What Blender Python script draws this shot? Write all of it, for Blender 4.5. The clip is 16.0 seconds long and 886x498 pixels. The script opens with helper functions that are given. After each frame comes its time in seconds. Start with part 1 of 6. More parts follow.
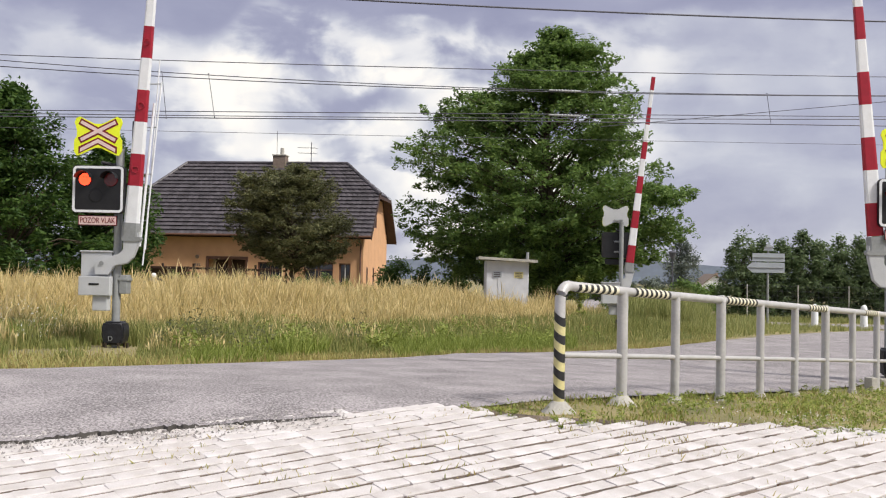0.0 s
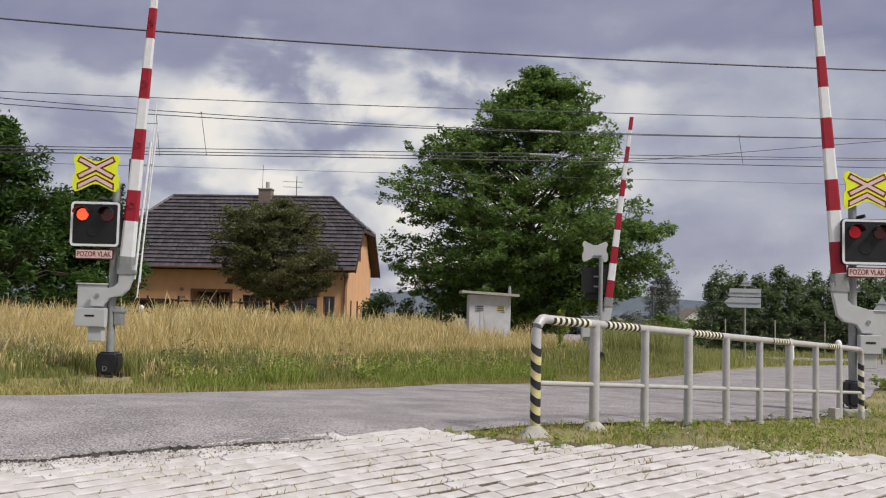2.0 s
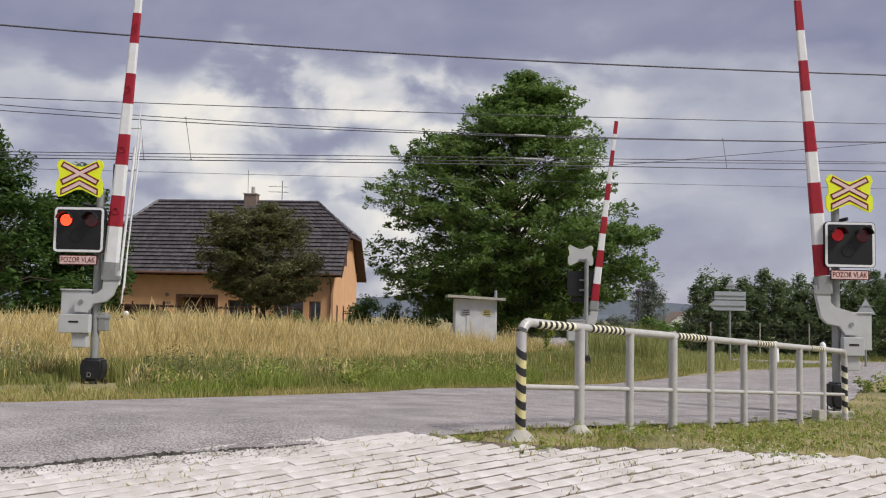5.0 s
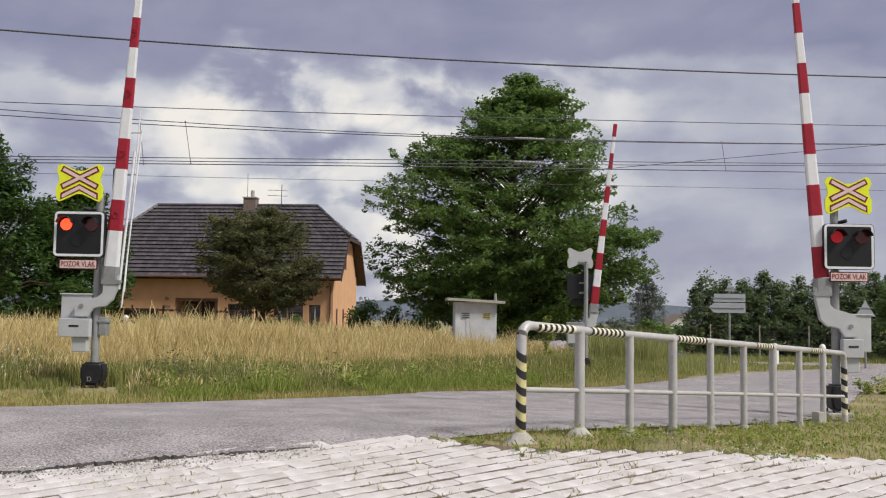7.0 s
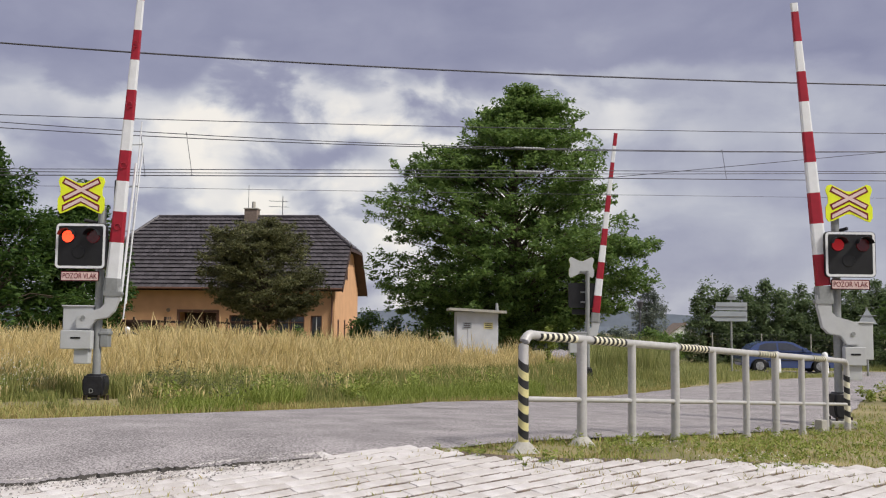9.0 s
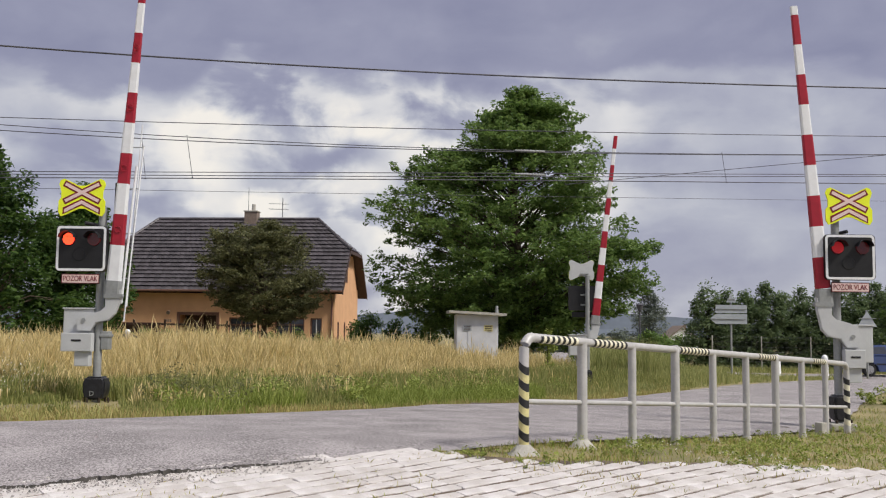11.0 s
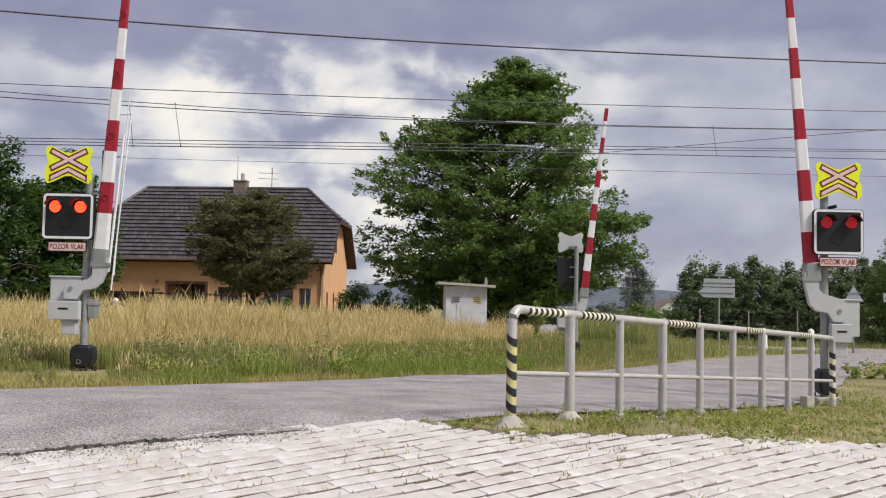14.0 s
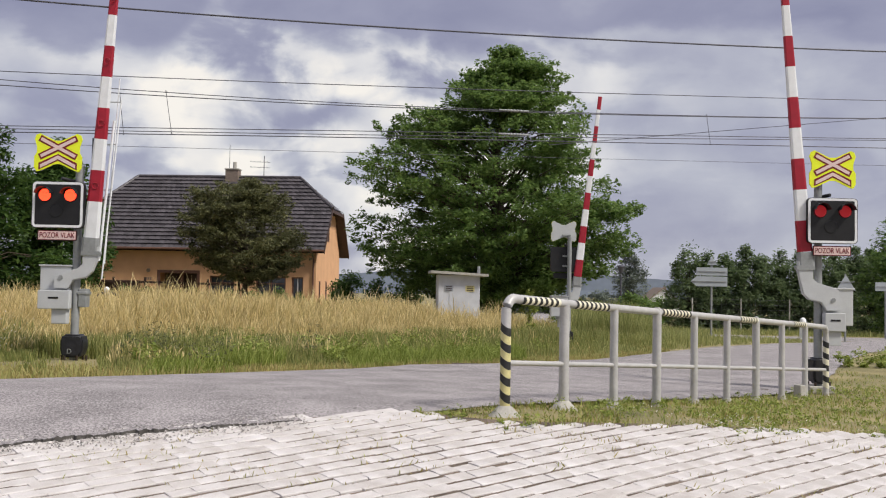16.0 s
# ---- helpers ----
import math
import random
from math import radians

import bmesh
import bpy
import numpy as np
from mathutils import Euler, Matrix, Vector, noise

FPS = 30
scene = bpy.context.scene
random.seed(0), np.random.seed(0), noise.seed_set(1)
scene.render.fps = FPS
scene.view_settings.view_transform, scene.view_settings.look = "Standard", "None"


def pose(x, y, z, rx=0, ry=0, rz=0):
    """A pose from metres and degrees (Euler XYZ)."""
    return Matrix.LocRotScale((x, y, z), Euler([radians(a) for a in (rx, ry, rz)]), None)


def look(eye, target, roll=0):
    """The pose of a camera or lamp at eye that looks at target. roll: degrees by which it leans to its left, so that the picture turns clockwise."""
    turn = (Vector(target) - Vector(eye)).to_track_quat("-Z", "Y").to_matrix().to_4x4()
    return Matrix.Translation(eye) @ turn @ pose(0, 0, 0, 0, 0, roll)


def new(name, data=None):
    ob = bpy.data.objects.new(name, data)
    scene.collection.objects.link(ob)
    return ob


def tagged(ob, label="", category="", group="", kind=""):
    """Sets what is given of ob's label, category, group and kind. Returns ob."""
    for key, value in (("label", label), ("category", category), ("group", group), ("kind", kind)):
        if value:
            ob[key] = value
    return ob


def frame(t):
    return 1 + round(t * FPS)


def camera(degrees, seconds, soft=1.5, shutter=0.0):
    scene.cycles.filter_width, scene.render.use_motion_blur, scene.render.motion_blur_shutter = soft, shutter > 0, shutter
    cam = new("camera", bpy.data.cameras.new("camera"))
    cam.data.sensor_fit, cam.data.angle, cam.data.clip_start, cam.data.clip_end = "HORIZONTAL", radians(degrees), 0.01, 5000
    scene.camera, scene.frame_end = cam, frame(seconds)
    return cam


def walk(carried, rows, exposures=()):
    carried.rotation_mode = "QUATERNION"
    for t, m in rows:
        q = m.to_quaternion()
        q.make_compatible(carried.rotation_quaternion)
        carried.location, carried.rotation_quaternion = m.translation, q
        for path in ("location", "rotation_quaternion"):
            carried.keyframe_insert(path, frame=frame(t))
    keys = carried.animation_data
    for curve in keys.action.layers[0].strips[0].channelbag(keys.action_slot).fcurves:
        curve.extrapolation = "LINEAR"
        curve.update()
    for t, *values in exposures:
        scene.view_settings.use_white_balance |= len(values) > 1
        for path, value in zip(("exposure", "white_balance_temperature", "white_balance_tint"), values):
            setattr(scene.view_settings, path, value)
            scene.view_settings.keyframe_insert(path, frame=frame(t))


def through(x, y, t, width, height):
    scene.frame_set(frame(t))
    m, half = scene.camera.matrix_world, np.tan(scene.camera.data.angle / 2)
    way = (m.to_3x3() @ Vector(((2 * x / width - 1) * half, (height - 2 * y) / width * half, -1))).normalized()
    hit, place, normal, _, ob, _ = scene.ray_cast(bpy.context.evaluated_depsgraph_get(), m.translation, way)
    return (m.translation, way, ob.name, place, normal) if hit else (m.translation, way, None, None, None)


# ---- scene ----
LENS = 49.5
PATH = [
    (0, pose(-0.009, 0.674, 1.203, 91.526, -1.088, 1.836)),
    (0.3, pose(-0.0139, 0.2518, 1.1792, 91.9234, -1.06, 2.0146)),
    (0.5, pose(-0.0279, 0.1061, 1.207, 92.132, -1.142, 1.774)),
    (1, pose(-0.0175, 0.0443, 1.2042, 92.892, -1.257, 1.374)),
    (1.5, pose(-0.0131, 0.0359, 1.2014, 93.345, -1.361, 1.087)),
    (2, pose(-0.0092, 0.0287, 1.2013, 93.539, -1.356, 0.818)),
    (2.5, pose(-0.0067, 0.0267, 1.201, 93.649, -1.353, 0.589)),
    (3, pose(-0.0025, 0.0282, 1.2002, 93.74, -1.287, 0.397)),
    (3.5, pose(0.0028, 0.0243, 1.2014, 93.789, -1.243, 0.249)),
    (4, pose(0.0027, 0.024, 1.2009, 93.806, -1.203, 0.123)),
    (6.5, pose(0.0055, 0.0058, 1.1992, 93.854, -0.945, -0.012)),
    (7, pose(0, 0, 1.2, 94.003, -0.9, 0)),
    (7.5, pose(-0.003, -0.0108, 1.2036, 94.142, -0.799, 0.021)),
    (8, pose(-0.0014, -0.0056, 1.2008, 94.296, -0.716, 0.055)),
    (8.5, pose(-0.0022, -0.0182, 1.2003, 94.444, -0.661, 0.073)),
    (9, pose(-0.0031, -0.0093, 1.1967, 94.602, -0.588, 0.088)),
    (11.5, pose(-0.0119, -0.0287, 1.1988, 94.756, -0.621, 0.067)),
    (12, pose(-0.0066, -0.0271, 1.2022, 94.696, -0.694, 0.051)),
    (12.5, pose(-0.0083, -0.02, 1.2024, 94.592, -0.871, -0.102)),
    (13, pose(-0.0073, -0.019, 1.2015, 94.34, -1.024, -0.282)),
    (13.5, pose(-0.0069, -0.0101, 1.2007, 93.821, -1.073, -0.443)),
    (14, pose(-0.0043, 0.0128, 1.1979, 93.055, -1.078, -0.579)),
    (14.5, pose(-0.0039, 0.0292, 1.1958, 92.232, -1.08, -0.695)),
    (15, pose(-0.0084, 0.0521, 1.1956, 91.721, -1.074, -0.834)),
    (15.5, pose(-0.0089, 0.0723, 1.1975, 91.771, -1.074, -0.932)),
    (16, pose(-0.011, 0.0926, 1.2007, 92.399, -1.063, -1.018)),
]
cam = camera(LENS, 16.0, soft=1.15)
walk(cam, PATH, [(0, 0.25), (0.5, 0.10), (1.5, -0.09), (4, -0.07), (7, -0.04), (9, 0.0), (12.5, -0.02), (14.5, 0.05), (16, 0.05)])

# ---- world and sun ----
SUN_AZ, SUN_EL = 118.0, 48.0      # degrees from +y towards +x, and above the horizon


def build_world():
    world = bpy.data.worlds.new("sky")
    scene.world = world
    world.use_nodes = True
    nt = world.node_tree
    nt.nodes.clear()
    N, L = nt.nodes.new, nt.links.new
    out = N("ShaderNodeOutputWorld")
    bg = N("ShaderNodeBackground")
    L(bg.outputs[0], out.inputs[0])
    sky = N("ShaderNodeTexSky")
    sky.sky_type = "NISHITA"
    sky.sun_disc = False
    sky.sun_elevation, sky.sun_rotation = radians(SUN_EL), radians(SUN_AZ)
    tc = N("ShaderNodeTexCoord")
    sep = N("ShaderNodeSeparateXYZ")
    L(tc.outputs["Generated"], sep.inputs[0])

    def noise_tex(scale, loc, detail, rough, dist=0.0):
        mp = N("ShaderNodeMapping")
        mp.inputs["Scale"].default_value = scale
        mp.inputs["Location"].default_value = loc
        L(tc.outputs["Generated"], mp.inputs[0])
        n = N("ShaderNodeTexNoise")
        n.inputs["Scale"].default_value = 1.0
        n.inputs["Detail"].default_value = detail
        n.inputs["Roughness"].default_value = rough
        n.inputs["Distortion"].default_value = dist
        L(mp.outputs[0], n.inputs["Vector"])
        return n.outputs["Fac"]

    def math_node(op, a, b):
        m = N("ShaderNodeMath")
        m.operation = op
        for i, v in enumerate((a, b)):
            if isinstance(v, (int, float)):
                m.inputs[i].default_value = v
            else:
                L(v, m.inputs[i])
        return m.outputs[0]

    def smooth(v, lo, hi, out_lo=0.0, out_hi=1.0):
        r = N("ShaderNodeMapRange")
        r.interpolation_type = "SMOOTHSTEP"
        for k, q in enumerate((lo, hi, out_lo, out_hi)):
            r.inputs[1 + k].default_value = q
        L(v, r.inputs[0])
        return r.outputs[0]

    low = noise_tex((3.0, 3.0, 5.0), CLOUD_SHIFT, 8.0, 0.55, 0.15)
    mid = noise_tex((9.0, 9.0, 16.0), (1.3, 0.4, 0.6), 8.0, 0.52, 0.3)
    fine = noise_tex((20.0, 20.0, 44.0), (2.3, 0.7, 1.1), 8.0, 0.55, 0.1)
    # a dark cloud base overhead, broken bright cloud below it towards the horizon
    edge = math_node("ADD", sep.outputs["Z"], math_node("MULTIPLY", math_node("SUBTRACT", low, 0.5), 0.10))
    edge = math_node("ADD", edge, math_node("MULTIPLY", math_node("SUBTRACT", mid, 0.5), 0.10))
    edge = math_node("ADD", edge, math_node("MULTIPLY", sep.outputs["X"], 0.05))
    edge = math_node("ADD", edge, smooth(sep.outputs["X"], -0.275, -0.215, 0.042, 0.0))
    clear = smooth(edge, 0.250, 0.274, 1.0, 0.0)
    side = smooth(sep.outputs["X"], 0.04, 0.24, 1.12, 0.20)
    side = math_node("MULTIPLY", side, smooth(sep.outputs["X"], -0.40, -0.14, 0.42, 1.0))
    puff = math_node("MULTIPLY", smooth(mid, 0.40, 0.56), side)
    warp = N("ShaderNodeTexNoise")
    warp.inputs["Scale"].default_value = 11.0
    warp.inputs["Detail"].default_value = 6.0
    L(tc.outputs["Generated"], warp.inputs["Vector"])
    bend = N("ShaderNodeVectorMath")
    bend.operation = "MULTIPLY_ADD"
    bend.inputs[1].default_value = (0.09, 0.09, 0.09)
    L(warp.outputs["Color"], bend.inputs[0])
    L(tc.outputs["Generated"], bend.inputs[2])
    squash = N("ShaderNodeMapping")
    squash.inputs["Scale"].default_value = (10.0, 10.0, 21.0)
    L(bend.outputs[0], squash.inputs[0])
    heap = N("ShaderNodeTexVoronoi")
    heap.feature = "SMOOTH_F1"
    heap.inputs["Scale"].default_value = 1.0
    L(squash.outputs[0], heap.inputs["Vector"])
    lumps = math_node("MULTIPLY", smooth(heap.outputs["Distance"], 0.14, 0.60, 1.0, -0.45), side)
    puff = math_node("ADD", math_node("MULTIPLY", puff, 0.72), lumps)
    puff = math_node("ADD", puff, math_node("MULTIPLY", math_node("SUBTRACT", fine, 0.5), 0.38))
    v_clear = math_node("ADD", math_node("MULTIPLY", puff, 0.38), 0.37)
    rim = math_node("MULTIPLY", math_node("MULTIPLY", smooth(edge, 0.14, 0.25), side), smooth(mid, 0.30, 0.50))
    v_clear = math_node("ADD", v_clear, math_node("MULTIPLY", rim, 0.16))
    high = smooth(sep.outputs["Z"], 0.42, 0.9, 0.0, 0.45)
    v_dark = math_node("ADD", math_node("MULTIPLY", math_node("SUBTRACT", mid, 0.5), 0.48), 0.235)
    v_dark = math_node("ADD", v_dark, high)
    lerp = N("ShaderNodeMix")
    L(clear, lerp.inputs[0])
    L(v_dark, lerp.inputs[2])
    L(v_clear, lerp.inputs[3])
    v = lerp.outputs[0]
    col = N("ShaderNodeValToRGB")
    cr = col.color_ramp
    cr.elements[0].position, cr.elements[0].color = 0.08, (0.235, 0.24, 0.36, 1)
    cr.elements[1].position, cr.elements[1].color = 0.92, (0.95, 0.90, 0.83, 1)
    for p, c in ((0.30, (0.33, 0.335, 0.45, 1)), (0.48, (0.48, 0.49, 0.57, 1)), (0.68, (0.74, 0.73, 0.74, 1))):
        e = cr.elements.new(p)
        e.color = c
    L(v, col.inputs[0])
    mix = N("ShaderNodeMix")
    mix.data_type = "RGBA"
    mix.inputs["Factor"].default_value = 0.93
    nish = N("ShaderNodeVectorMath")
    nish.operation = "SCALE"
    nish.inputs["Scale"].default_value = 0.10
    L(sky.outputs[0], nish.inputs[0])
    L(nish.outputs[0], mix.inputs[6])
    L(col.outputs[0], mix.inputs[7])
    L(mix.outputs[2], bg.inputs[0])
    bg.inputs[1].default_value = 1.0


CLOUD_SHIFT = (0.35, 0.0, 0.2)
build_world()
sun = new("sun", bpy.data.lights.new("sun", "SUN"))
sun.data.energy, sun.data.angle, sun.data.color = 3.6, radians(11), (1.0, 0.95, 0.87)
az, el = radians(SUN_AZ), radians(SUN_EL)
sun.matrix_world = look((0, 0, 30), (-math.sin(az) * math.cos(el), -math.cos(az) * math.cos(el), 30 - math.sin(el)))


# ---- materials ----
def mat(name, color, rough=0.7, metal=0.0, vary=0.15, scale=6.0, bump=0.15, fine=60.0, per="", stain=None, spec=0.4, grit=0.6, span=0.25, shift=0.7):
    """A painted or raw surface: two scales of variation, fine relief; per 'object' or 'island' shifts each piece."""
    m = bpy.data.materials.new(name)
    m.use_nodes = True
    nt = m.node_tree
    N, L = nt.nodes.new, nt.links.new
    b = nt.nodes["Principled BSDF"]
    b.inputs["Roughness"].default_value = rough
    b.inputs["Metallic"].default_value = metal
    b.inputs["Specular IOR Level"].default_value = spec
    tc = N("ShaderNodeTexCoord")
    n1, n2 = N("ShaderNodeTexNoise"), N("ShaderNodeTexNoise")
    for n, s, d in ((n1, scale, 5.0), (n2, fine, 3.0)):
        n.inputs["Scale"].default_value = s
        n.inputs["Detail"].default_value = d
        L(tc.outputs["Object"], n.inputs["Vector"])
    mx = N("ShaderNodeMath")
    mx.operation = "ADD"
    sc = N("ShaderNodeMath")
    sc.operation = "MULTIPLY"
    sc.inputs[1].default_value = grit
    L(n2.outputs["Fac"], sc.inputs[0])
    L(n1.outputs["Fac"], mx.inputs[0])
    L(sc.outputs[0], mx.inputs[1])
    val = mx.outputs[0]
    if per:
        r = N("ShaderNodeObjectInfo" if per == "object" else "ShaderNodeNewGeometry")
        rnd = r.outputs["Random" if per == "object" else "Random Per Island"]
        a = N("ShaderNodeMath")
        a.operation = "MULTIPLY_ADD"
        a.inputs[1].default_value, a.inputs[2].default_value = shift, -shift / 2
        L(rnd, a.inputs[0])
        s2 = N("ShaderNodeMath")
        s2.operation = "ADD"
        L(val, s2.inputs[0])
        L(a.outputs[0], s2.inputs[1])
        val = s2.outputs[0]
    ramp = N("ShaderNodeValToRGB")
    lo = stain if stain else tuple(c * (1 - vary) for c in color)
    hi = tuple(min(1.0, c * (1 + vary)) for c in color)
    mean = 0.5 + 0.5 * grit
    if mean > 0.74:
        mx2 = N("ShaderNodeMath")
        mx2.operation = "MULTIPLY"
        mx2.inputs[1].default_value = 0.5 / mean
        L(val, mx2.inputs[0])
        val, span, mean = mx2.outputs[0], span * 0.5 / mean, 0.5
    ramp.color_ramp.elements[0].position, ramp.color_ramp.elements[0].color = max(0.0, mean - span), (*lo, 1)
    ramp.color_ramp.elements[1].position, ramp.color_ramp.elements[1].color = min(1.0, mean + span), (*hi, 1)
    L(val, ramp.inputs[0])
    L(ramp.outputs[0], b.inputs["Base Color"])
    if bump:
        bp = N("ShaderNodeBump")
        bp.inputs["Strength"].default_value = bump
        bp.inputs["Distance"].default_value = 0.02
        L(mx.outputs[0], bp.inputs["Height"])
        L(bp.outputs[0], b.inputs["Normal"])
    return m


def leaf_mat(name, dark, light, through=0.35, attr=""):
    """Leaves or blades: each piece has its own tint between dark and light; a blade may turn from base to tip."""
    m = bpy.data.materials.new(name)
    m.use_nodes = True
    nt = m.node_tree
    nt.nodes.clear()
    N, L = nt.nodes.new, nt.links.new
    out = N("ShaderNodeOutputMaterial")
    geo = N("ShaderNodeNewGeometry")
    ramp = N("ShaderNodeValToRGB")
    ramp.color_ramp.elements[0].color, ramp.color_ramp.elements[1].color = (*dark, 1), (*light, 1)
    L(geo.outputs["Random Per Island"], ramp.inputs[0])
    col = ramp.outputs[0]
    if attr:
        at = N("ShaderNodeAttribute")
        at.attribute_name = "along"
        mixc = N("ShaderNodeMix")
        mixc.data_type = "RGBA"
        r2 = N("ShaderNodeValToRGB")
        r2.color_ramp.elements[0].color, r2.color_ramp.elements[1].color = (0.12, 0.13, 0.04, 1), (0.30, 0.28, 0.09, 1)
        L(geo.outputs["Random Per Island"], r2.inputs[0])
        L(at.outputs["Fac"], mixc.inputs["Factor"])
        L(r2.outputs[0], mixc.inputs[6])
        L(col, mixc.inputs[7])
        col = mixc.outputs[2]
    b = N("ShaderNodeBsdfPrincipled")
    b.inputs["Roughness"].default_value = 0.55
    b.inputs["Specular IOR Level"].default_value = 0.3
    tr = N("ShaderNodeBsdfTranslucent")
    mx = N("ShaderNodeMixShader")
    mx.inputs[0].default_value = through
    L(col, b.inputs["Base Color"])
    L(col, tr.inputs[0])
    L(b.outputs[0], mx.inputs[1])
    L(tr.outputs[0], mx.inputs[2])
    L(mx.outputs[0], out.inputs[0])
    return m


def glow_mat(name, color, strength):
    m = bpy.data.materials.new(name)
    m.use_nodes = True
    b = m.node_tree.nodes["Principled BSDF"]
    b.inputs["Base Color"].default_value = (*color, 1)
    b.inputs["Emission Color"].default_value = (*color, 1)
    b.inputs["Emission Strength"].default_value = strength
    return m


M = {}
M["soil"] = mat("soil_and_dry_grass", (0.26, 0.21, 0.105), 0.95, vary=0.4, scale=0.7, bump=0.6, fine=25, stain=(0.12, 0.12, 0.05))
M["asphalt"] = mat("worn_asphalt", (0.28, 0.257, 0.262), 0.9, vary=0.52, scale=1.6, bump=0.3, fine=55, grit=3.0, span=0.42)
# asphalt darkened to near black: the shade on the step's front face
M["shaded_asphalt"] = mat("asphalt_edge_shade", (0.06, 0.055, 0.05), 0.95, vary=0.4, scale=4, bump=0.8, fine=40)
M["bed"] = mat("sett_joint_dirt", (0.14, 0.108, 0.085), 0.95, vary=0.55, scale=5, bump=0.6, fine=40)
M["sett"] = mat("granite_sett", (0.63, 0.60, 0.60), 0.75, vary=0.10, scale=5, stain=(0.45, 0.41, 0.385), span=0.34, shift=0.22, bump=0.5, fine=120, per="object")
M["sett_far"] = mat("granite_sett_field", (0.63, 0.60, 0.60), 0.75, vary=0.10, scale=5, stain=(0.45, 0.41, 0.385), span=0.34, shift=0.22, bump=0.5, fine=120, per="island")
M["concrete"] = mat("concrete", (0.42, 0.40, 0.36), 0.9, vary=0.2, scale=5, bump=0.5, fine=50)
M["galv"] = mat("galvanised_steel", (0.30, 0.31, 0.31), 0.5, 0.25, vary=0.14, scale=5, bump=0.06, fine=30)
M["rail_paint"] = mat("grey_rail_paint", (0.46, 0.45, 0.44), 0.45, 0.1, vary=0.12, scale=7, bump=0.08, fine=40)
M["stripe_black"] = mat("black_tape", (0.025, 0.025, 0.025), 0.5, vary=0.3, scale=20, bump=0.05)
M["stripe_yellow"] = mat("faded_yellow_tape", (0.62, 0.56, 0.27), 0.5, vary=0.12, scale=15, bump=0.05)
M["stripe_cream"] = mat("cream_tape", (0.72, 0.68, 0.52), 0.5, vary=0.1, scale=15, bump=0.05)
M["white"] = mat("white_paint", (0.78, 0.79, 0.81), 0.4, vary=0.06, scale=8, bump=0.04)
M["red"] = mat("signal_red_paint", (0.34, 0.014, 0.030), 0.4, vary=0.14, scale=8, bump=0.04)
M["light_grey"] = mat("light_grey_housing_paint", (0.50, 0.51, 0.52), 0.45, vary=0.08, scale=4, bump=0.05)
M["black"] = mat("black_board_paint", (0.012, 0.012, 0.014), 0.5, vary=0.3, scale=8, bump=0.05)
M["rubber"] = mat("black_foot_cover", (0.018, 0.018, 0.022), 0.45, vary=0.3, scale=9, bump=0.25, fine=18)
M["fluo"] = mat("fluorescent_yellow_sheet", (0.84, 0.93, 0.03), 0.45, vary=0.04, scale=6, bump=0.02)
M["dark_red"] = mat("dark_red_edge", (0.19, 0.016, 0.022), 0.5, vary=0.1, scale=10, bump=0.02)
M["pale_pink"] = mat("faded_white_sheet", (0.76, 0.58, 0.55), 0.5, vary=0.06, scale=10, bump=0.02)
M["lens_dark"] = mat("red_lens", (0.10, 0.004, 0.006), 0.15, vary=0.2, scale=30, bump=0.1, spec=0.6)
M["glow"] = glow_mat("lit_red_lamp", (1.0, 0.018, 0.008), 1.6)
M["glow_core"] = glow_mat("lamp_filament", (1.0, 0.06, 0.02), 2.4)
M["glow_dim"] = glow_mat("lit_red_lamp_seen_aside", (0.40, 0.008, 0.015), 0.35)
M["wire"] = mat("overhead_wire", (0.10, 0.10, 0.12), 0.6, 0.3, vary=0.1, bump=0)
M["plaster"] = mat("peach_plaster", (0.62, 0.36, 0.20), 0.85, vary=0.08, scale=1.5, bump=0.2, fine=70)
M["plinth"] = mat("brown_trim", (0.14, 0.07, 0.05), 0.7, vary=0.15, scale=4, bump=0.1)
M["tile"] = mat("dark_roof_tile", (0.072, 0.063, 0.071), 0.42, vary=0.25, scale=1.2, bump=0.2, fine=20, per="island")
M["wood_dark"] = mat("dark_brown_wood", (0.055, 0.030, 0.024), 0.6, vary=0.25, scale=5, bump=0.15)
M["brick"] = mat("chimney_brick", (0.22, 0.17, 0.14), 0.9, vary=0.2, scale=8, bump=0.3)
M["glass"] = mat("window_glass", (0.05, 0.055, 0.07), 0.06, vary=0.1, bump=0.0, spec=0.8)
M["bark"] = mat("bark", (0.09, 0.07, 0.05), 0.95, vary=0.35, scale=7, bump=0.8, fine=30)
M["leaf_big"] = leaf_mat("broad_leaves", (0.078, 0.142, 0.038), (0.225, 0.325, 0.092), 0.52)
M["leaf_left"] = leaf_mat("dark_leaves", (0.028, 0.066, 0.017), (0.11, 0.185, 0.042), 0.45)
M["leaf_apple"] = leaf_mat("dull_fruit_leaves", (0.080, 0.094, 0.042), (0.235, 0.232, 0.11), 0.45)
M["leaf_hedge"] = leaf_mat("hedge_leaves", (0.092, 0.138, 0.068), (0.205, 0.265, 0.125), 0.52)
# leaf colour paled and greyed to carry distance haze
M["leaf_far"] = leaf_mat("haze_tinted_leaves", (0.13, 0.16, 0.14), (0.21, 0.24, 0.19), 0.35)
M["leaf_weed"] = leaf_mat("weed_leaves", (0.15, 0.21, 0.03), (0.38, 0.42, 0.11))
M["petal"] = leaf_mat("white_petals", (0.70, 0.70, 0.66), (0.82, 0.82, 0.80), 0.2)
M["hut"] = mat("weathered_white_render", (0.58, 0.59, 0.62), 0.8, vary=0.12, scale=2.5, bump=0.2)
M["straw"] = leaf_mat("dry_grass", (0.52, 0.40, 0.16), (0.92, 0.77, 0.42), 0.45, "along")
